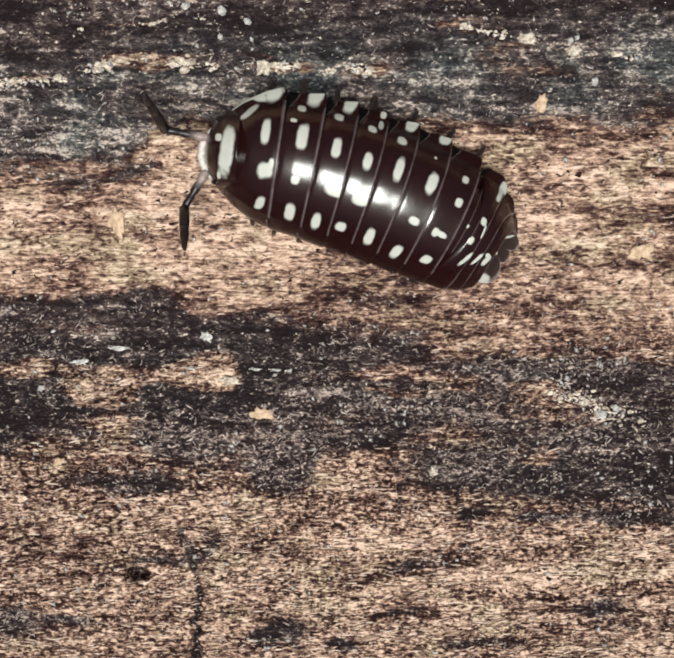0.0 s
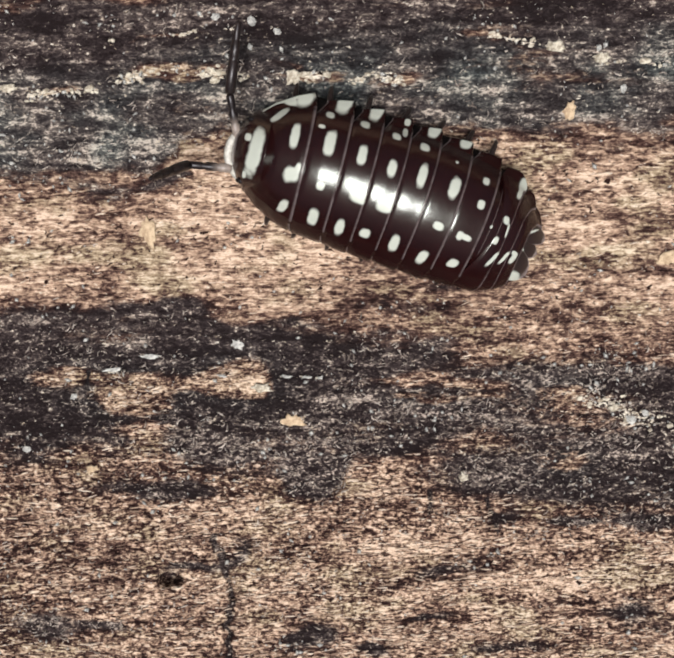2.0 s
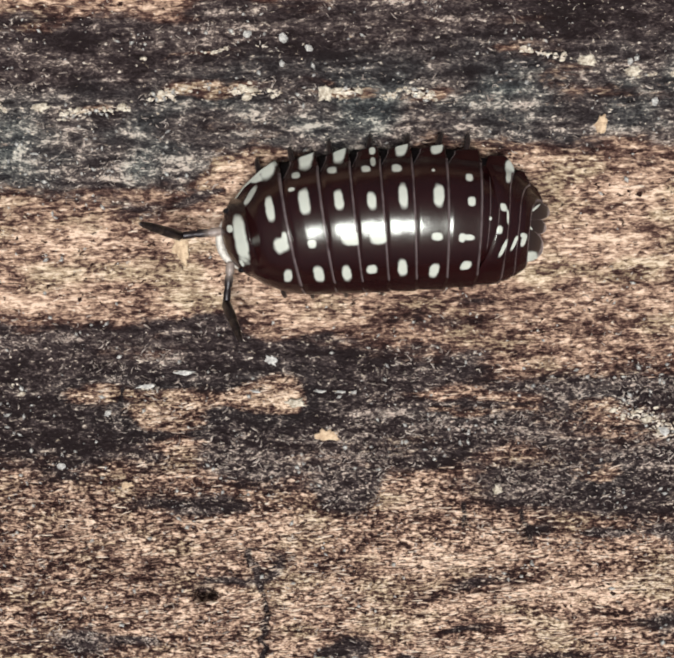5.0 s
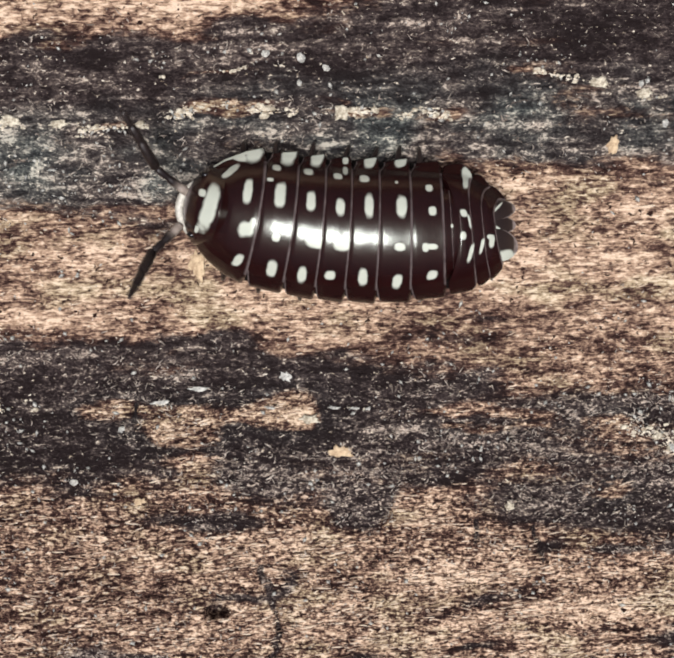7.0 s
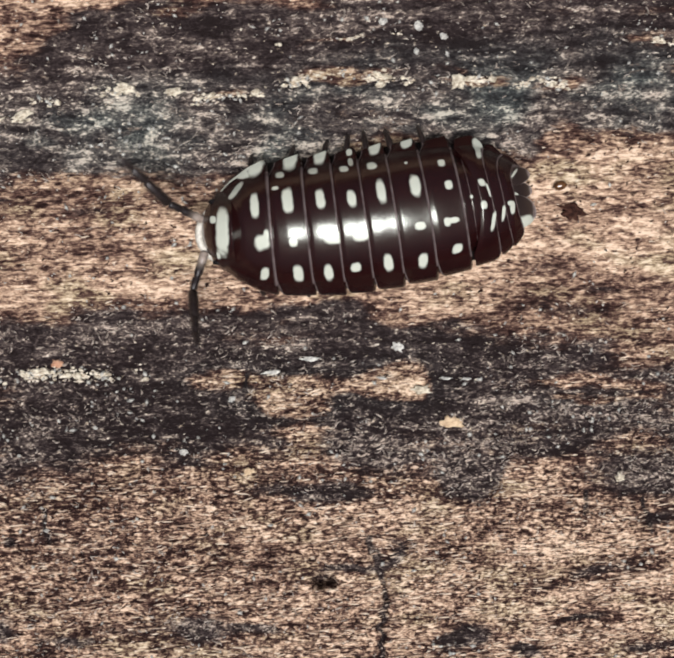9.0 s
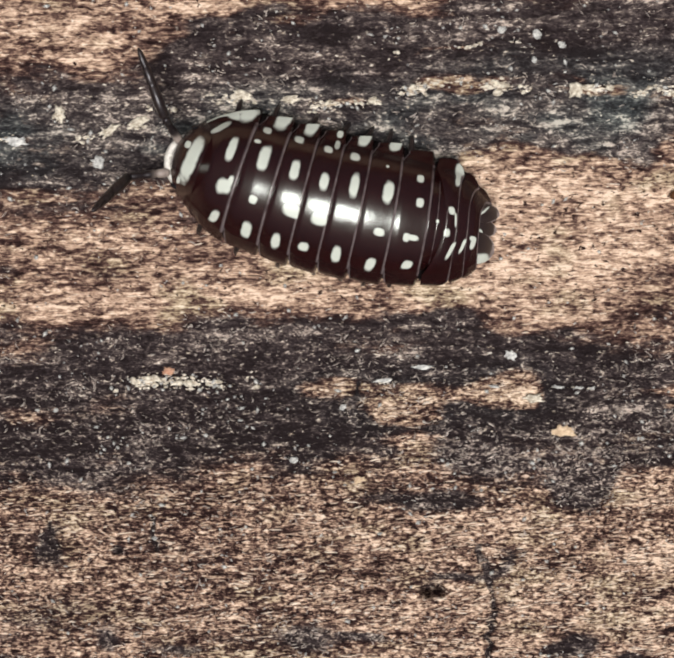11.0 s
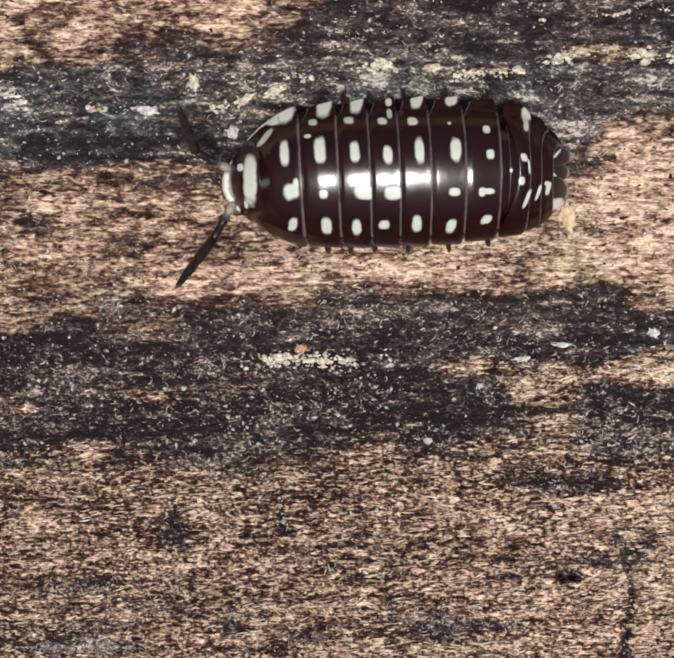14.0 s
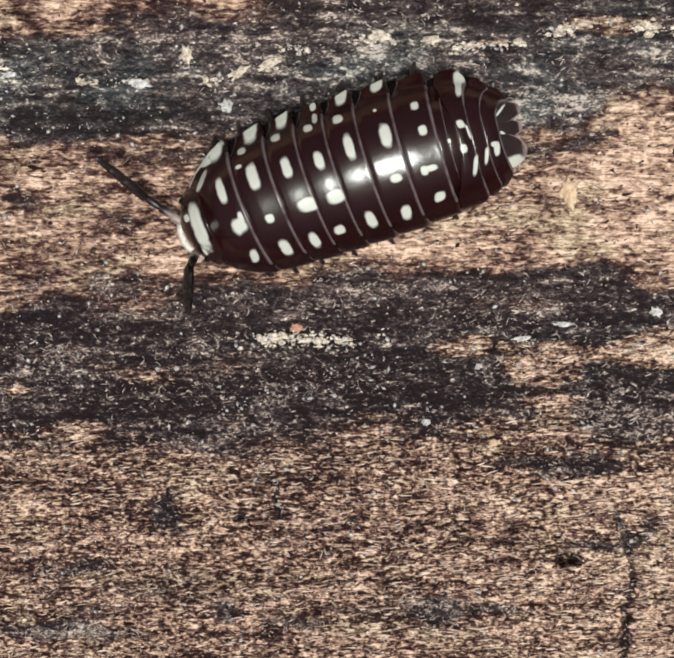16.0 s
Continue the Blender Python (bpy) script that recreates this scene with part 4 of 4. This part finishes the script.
def threads():
    """Short curled fibres that stand pale on the blackened wood."""
    rng = np.random.RandomState(8)
    x, y = rng.uniform(-42, 18, 60000), rng.uniform(-28, 11, 60000)
    bare, crust, green = plan(x, y)
    clump = layers(x, y, 0.45, 0.9, 63, 3)
    keep = rng.rand(len(x)) < np.clip(1.25 - 1.9 * bare, 0, 1) * np.clip((clump - 0.44) * 3.5, 0.03, 1) * np.clip(1.0 - 1.3 * sooty(x, y), 0.03, 1) * np.where(y > -8, 0.4, 1.0)
    x, y = x[keep][:3800], y[keep][:3800]
    n = len(x)
    turn, bow = rng.normal(0, 0.75, n), rng.normal(0, 1.5, n)
    long, thick = 0.10 + 0.34 * rng.rand(n) ** 2, 0.020 + 0.026 * rng.rand(n) ** 2
    rows = []
    for k in range(4):
        way = turn + bow * (k / 3 - 0.5)
        x, y = (x + np.cos(way) * long / 3, y + np.sin(way) * long / 3) if k else (x, y)
        z = relief(x, y) + 0.03 + 0.05 * np.sin(math.pi * k / 3)
        r = thick * (1.0 if k in (1, 2) else 0.5)
        for a, b in ((-1.0, -0.4), (1.0, -0.4), (0.0, 1.0)):
            rows.append(np.stack([x - np.sin(way) * r * a, y + np.cos(way) * r * a, z + r * b], 1))
    verts = np.stack(rows, 1).reshape(-1, 3)
    base = 12 * np.arange(n)[:, None]
    quads = np.array([(3 * k + a, 3 * k + (a + 1) % 3, 3 * k + 3 + (a + 1) % 3, 3 * k + 3 + a) for k in range(3) for a in range(3)])
    faces = (base[:, None, :] + quads[None]).reshape(-1, 4).tolist() + (base + np.array([2, 1, 0])).tolist() + (base + np.array([9, 10, 11])).tolist()
    tagged(link("curled_fibres", verts.tolist(), faces, FIBRE), "short pale curled fibres over the blackened wood", "fibres", kind="stuff")


threads()


def slivers():
    """Torn fibres that lie along the grain on the bare wood, pale to brown."""
    rng = np.random.RandomState(17)
    x, y = rng.uniform(-42, 18, 90000), rng.uniform(-28, 2, 90000)
    bare, crust, green = plan(x, y)
    clump = layers(x, y, 0.35, 1.1, 67, 3)
    chance = np.clip((bare - 0.22) * 2.4, 0, 1) * np.clip((clump - 0.30) * 2.2, 0.12, 1) * np.where(y < -14, 1.0, np.where(y < -9.5, 0.5, 0.06))
    keep = rng.rand(len(x)) < chance * 0.62
    x, y = x[keep][:15000], y[keep][:15000]
    n = len(x)
    turn = 0.10 + rng.normal(0, 0.10, n) + (layers(x, y, 0.12, 0.2, 71, 2) - 0.5) * 0.3
    turn = np.where(rng.rand(n) < 0.5, turn, turn + np.pi)
    long = 0.16 + 0.52 * rng.rand(n) ** 2.0
    thick = 0.030 + 0.036 * rng.rand(n) ** 1.5
    bow = rng.normal(0, 0.18, n)
    rows = []
    for k, size in enumerate((0.45, 1.0, 0.9, 0.35)):
        way = turn + bow * (k / 3 - 0.5)
        x, y = (x + np.cos(way) * long / 3, y + np.sin(way) * long / 3) if k else (x, y)
        z = relief(x, y) + 0.012
        r = thick * size
        for a, b in ((-1.0, -0.5), (1.0, -0.5), (0.0, 0.6)):
            rows.append(np.stack([x - np.sin(way) * r * a, y + np.cos(way) * r * a, z + r * b], 1))
    verts = np.stack(rows, 1).reshape(-1, 3)
    base = 12 * np.arange(n)[:, None]
    quads = np.array([(3 * k + a, 3 * k + (a + 1) % 3, 3 * k + 3 + (a + 1) % 3, 3 * k + 3 + a) for k in range(3) for a in range(3)])
    faces = (base[:, None, :] + quads[None]).reshape(-1, 4).tolist() + (base + np.array([2, 1, 0])).tolist() + (base + np.array([9, 10, 11])).tolist()
    tagged(link("torn_fibres", verts.tolist(), faces, SLIVER), "fine torn wood fibres lying along the grain", "fibres", kind="stuff")


slivers()


def crumbs():
    """Rounded crumbs of pale crust heaped along the crusted lines."""
    rng = np.random.RandomState(12)
    xs, ys = rng.uniform(-36, 18, 60000), rng.uniform(-15, 8, 60000)
    keep = rng.rand(60000) < 0.5 * plan(xs, ys)[1] ** 1.3
    xs, ys = xs[keep][:330], ys[keep][:330]
    verts, faces = [], []
    for x, y, z in zip(xs, ys, relief(xs, ys)):
        r = rng.uniform(0.035, 0.085) + 0.12 * rng.rand() ** 5
        v, f = ball((0, 0, 0), (r * rng.uniform(1.0, 1.9), r, r * 0.6), 8, 5)
        q = rng.uniform(-0.6, 0.6)
        faces += [tuple(len(verts) + i for i in side) for side in f]
        verts += [(x + p[0] * math.cos(q) - p[1] * math.sin(q) + rng.uniform(-0.18, 0.18) * r,
                   y + p[0] * math.sin(q) + p[1] * math.cos(q) + rng.uniform(-0.18, 0.18) * r, z + p[2] + 0.2 * r) for p in v]
    tagged(link("lichen_crumbs", verts, faces, CREAM), "heaped cream lichen crumbs on the dark wood", "lichen", kind="stuff")


crumbs()


flake("dropping", 0.76, -2.72, 0.56, 0.46, -35, SOIL, "rough dark brown dropping lying on the pale wood", "dropping", 0.36, 503, 1.3)


def droplet():
    """A small bead of brown liquid that sits on the wood."""
    verts, faces = ball((0, 0, 0.10), (0.34, 0.24, 0.22), 16, 10)
    ob = link("liquid_drop", verts, faces, LIQUID)
    ob.matrix_basis = at(0.14, -1.44, height(0.14, -1.44), 0, 0, 12)
    tagged(ob, "glistening bead of brown liquid on the pale wood", "droplet")


droplet()


# ---- how the woodlouse moves ----
# seconds, x, y, heading, bend in degrees a millimetre (head end turns left when positive)
CRAWL = (
    (0.0, 0.21, -1.70, 161.0, 1.98), (0.5, -0.04, -1.63, 162.1, 1.83), (1.0, -0.05, -1.64, 161.9, 1.58), (1.5, -0.09, -1.63, 162.2, 1.54),
    (2.0, -0.10, -1.61, 161.2, 0.98), (2.5, -0.48, -1.60, 163.0, 0.33), (3.0, -0.37, -1.63, 166.5, 0.39), (3.5, -0.68, -1.74, 169.0, 0.22),
    (4.0, -1.37, -1.93, 174.0, 0.89), (4.5, -1.76, -2.01, 179.6, 1.53), (5.0, -2.16, -2.17, 182.7, 1.42), (5.2, -2.41, -2.20, 184.3, 1.26),
)
CRAWL_ON = (
    (7.3, -5.08, -1.73, 176.0, -1.7), (7.5, -5.47, -1.95, 180.5, -1.53), (8.0, -7.35, -2.41, 185.2, -1.26), (8.5, -8.38, -2.68, 190.2, -0.6),
    (10.8, -15.88, -1.80, 168.0, -1.6), (11.0, -16.66, -1.58, 167.0, -1.18), (11.5, -17.99, -1.47, 172.2, -0.07), (12.0, -19.14, -1.52, 175.2, -0.26),
    (12.5, -20.15, -1.51, 180.0, 0.0), (13.0, -20.31, -1.60, 182.1, 0.23), (13.5, -20.31, -1.61, 182.3, 0.25), (14.0, -20.32, -1.63, 182.2, 0.21),
    (14.5, -20.30, -1.66, 182.8, 0.33), (15.0, -20.76, -1.73, 183.8, 0.27), (15.5, -21.86, -2.42, 193.3, 0.72), (16.0, -22.79, -2.79, 198.9, 0.61),
)


# seconds, degrees by which the head end is raised
NOD = ((0.0, 3.5), (1.0, 3.0), (2.0, 3.0), (2.5, 4.2), (3.0, 8.0), (3.5, 7.4), (4.0, 5.0), (4.5, 1.5), (5.2, 0.0), (7.3, 2.2), (7.5, 2.2), (8.0, 0.7), (8.5, 0.5), (11.0, 0.5), (12.5, 0.0),
       (14.5, 0.0), (15.0, -0.5), (15.5, -5.0), (16.0, -7.5))


# seconds, degrees a millimetre by which the back sags (below 0) or humps, and how far the plates slide apart
FLEX = ((0.0, 0.0, 1.0), (2.0, -0.2, 0.99), (2.5, -0.73, 0.969), (3.0, -2.2, 0.946), (3.5, -1.33, 0.959), (4.0, -0.37, 0.979), (4.5, 0.0, 1.0), (5.2, 0.0, 1.0), (7.3, -1.4, 0.985), (7.5, -1.5, 0.985), (8.0, -1.0, 0.997), (8.5, -0.4, 1.0),
        (10.8, 0.0, 1.0), (15.0, 0.0, 1.0),
        (15.5, -0.56, 1.009), (16.0, -0.40, 1.002))


def flex(t):
    return tuple(float(np.interp(t, [f[0] for f in FLEX], [f[n] for f in FLEX])) for n in (1, 2))


def bent(s, y, z, bend, turn=0.0, hump=0.0, slide=1.0):
    """The pose of a part that sits s along the body and y beside it, when the body bends."""
    b = radians(bend) if abs(bend) > 1e-4 else 1e-6
    s = s * slide
    x0, y0 = math.sin(b * s) / b, (1 - math.cos(b * s)) / b
    return at(x0, y0, 2.6 - radians(hump) * s * s / 2, 0, 0, math.degrees(b * s)) @ pose(0, 0, 0, 0, hump * s) @ at(0, y, z - 2.6, 0, 0, turn)


# seconds, degrees by which the body leans over to its far side
LEAN = ((0.0, 7.0), (3.5, 7.0), (5.2, 7.0), (7.5, 9.0), (8.0, 10.0), (8.5, 10.0), (11.0, 5.0), (12.5, 2.0), (15.0, 2.0), (16.0, 4.0))


# seconds, millimetres by which the tail is drawn in
TUCK = ((0.0, 0.32), (2.0, 0.42), (3.0, 0.52), (3.5, 0.46), (4.5, 0.3), (5.2, 0.25), (7.5, 0.15), (8.5, 0.0), (16.0, 0.0))


def drawn_in(s, t):
    return s + float(np.interp(t, [k[0] for k in TUCK], [k[1] for k in TUCK])) * min(1.0, max(0.0, (-1.5 - s) / 5.8))


def lean(s, t):
    """The body twists: the head stays almost upright."""
    turn = float(np.interp(t, [k[0] for k in LEAN], [k[1] for k in LEAN]))
    return at(0, 0, 3.0) @ pose(0, 0, 0, 1 + (turn - 1) * min(1.0, max(0.0, (7.2 - s) / 6.0))) @ at(0, 0, -3.0)


# seconds; turn and lift of the first limb; turn and lift of the whip, against the body
FAR_FEELER = (
    (0.0, 8, 10, -51, 60), (0.5, -23, 45, -73, 30), (1.0, -71, 35, -99, 2), (1.5, -59, 4, -77, 5), (2.0, -63, 15, -80, 5), (2.5, -46, 57, -110, 66),
    (3.0, -46, 34, -11, 76), (3.5, -21, 34, -33, 29), (4.0, -19, 17, -43, 51), (4.5, 4, 10, -1, 46), (5.0, 2, 10, -34, 61),
    (5.3, -22, 32, -50, 40), (5.6, 4, 9, -20, 58), (5.9, -40, 40, -62, 25), (6.2, -18, 10, -48, 50), (6.5, -55, 30, -80, 20), (6.8, -24, 9, -55, 48),
    (7.1, -50, 36, -66, 22), (7.5, -64, 5, -74, 7), (8.0, -28, 62, -43, -22),
)
FAR_FEELER_ON = (
    (8.5, -43, 53, -55, 8), (8.8, -12, 12, -40, 48), (9.1, -48, 40, -62, 18), (9.4, -6, 9, -36, 55), (9.7, -35, 38, -58, 26), (10.0, -58, 12, -78, 30),
    (10.3, -20, 20, -50, 46), (10.6, -46, 44, -60, 14), (11.0, -54, 54, -58, 8), (11.5, 22, 9, -55, 44), (12.0, -8, 9, -76, 35), (12.5, 3, 8, -34, 64), (13.0, -28, 41, -58, 31),
    (13.5, 9, 8, 7, 44), (14.0, -31, 31, -80, 53), (14.5, -4, 9, -19, 49), (15.0, -48, 41, -59, 9), (15.5, -36, 9, -90, 47), (16.0, -54, 6, -69, 40),
)
NEAR_FEELER = (
    (0.0, 77, 7, 117, 59), (0.5, 92, 6, 103, 27), (1.0, 39, 17, 43, 56), (1.5, 67, 40, 87, 51), (2.0, 13, 9, 38, 63), (2.5, 67, 54, 104, 39),
    (3.0, 18, 9, 24, 13), (3.5, 67, 9, 94, 30), (4.0, 72, 29, 112, 58), (4.5, 72, 39, 112, 58), (5.0, 80, 9, 122, 59),
    (5.3, 46, 34, 80, 55), (5.6, 78, 9, 108, 45), (5.9, 40, 30, 66, 58), (6.2, 72, 12, 96, 40), (6.5, 30, 42, 52, 62), (6.8, 62, 10, 86, 44),
    (7.1, 36, 44, 56, 58), (7.5, 22, 60, 28, 62), (8.0, 64, 10, 75, 41),
)
NEAR_FEELER_ON = (
    (8.5, 67, 28, 98, 45), (8.8, 34, 36, 62, 58), (9.1, 74, 10, 100, 38), (9.4, 40, 32, 70, 60), (9.7, 80, 12, 106, 44), (10.0, 46, 38, 74, 56),
    (10.3, 68, 10, 92, 42), (10.6, 30, 34, 60, 58), (11.0, 19, 28, 64, 55), (11.5, 29, 32, 55, 64), (12.0, 21, 35, 51, 70), (12.5, 101, 33, 122, 27), (13.0, 103, 33, 119, 57),
    (13.5, 11, 43, 18, 63), (14.0, 59, 20, 52, 41), (14.5, 17, 49, 44, 72), (15.0, 78, 6, 93, 53), (15.5, 83, 71, 103, 63), (16.0, 85, 75, 93, 60),
)


def motions():
    path = CRAWL + CRAWL_ON
    times = [p[0] for p in path]
    bend_at = lambda t: float(np.interp(t, times, [p[4] for p in path]))
    pitch = lambda t: float(np.interp(t, [p[0] for p in NOD], [p[1] for p in NOD]))
    walk(BUG, [(t, at(x, y, 2.65 + 0.06 * abs(pitch(t)), 0, -pitch(t), turn) @ at(0, 0, -2.6)) for t, x, y, turn, _ in path])
    for ob, s in PLATES:
        walk(ob, [(t, bent(drawn_in(s, t), 0, 0, bend, 0.0, *flex(t)) @ lean(s, t)) for t, _, _, _, bend in path])
    # the legs step as the body goes on
    gone = np.concatenate([[0], np.cumsum([math.hypot(b[1] - a[1], b[2] - a[2]) for a, b in zip(path, path[1:])])])
    for ob, s, side, k in LEGS:
        rows = []
        for n in range(0, 81):
            t = n * 0.2
            step = 2 * math.pi * float(np.interp(t, times, gone)) / 2.4 + 0.9 * k + (math.pi if side > 0 else 0)
            rows.append((t, bent(s, 1.58 if side > 0 else -1.50, 0.85, bend_at(t), 15 * math.sin(step), 0.0, flex(t)[1]) @ pose(0, 0, 0, side * 5 * max(0.0, math.cos(step)))))
        walk(ob, rows)
    for (ob, side), table in zip(FEELERS, (FAR_FEELER + FAR_FEELER_ON, NEAR_FEELER + NEAR_FEELER_ON)):
        whip = ob.children[0]
        first, second = [], []
        for t, turn, lift, turn_2, lift_2 in table:
            foot = bent(7.6, side, 1.6, bend_at(t), 0.0, *flex(t)).translation
            a = pose(0, 0, 0, 0, -lift, turn)
            first.append((t, Matrix.Translation(foot) @ a))
            second.append((t, at(LIMB_1, 0, 0) @ (a.inverted() @ pose(0, 0, 0, 0, -lift_2, turn_2))))
        walk(ob, first)
        walk(whip, second)


motions()
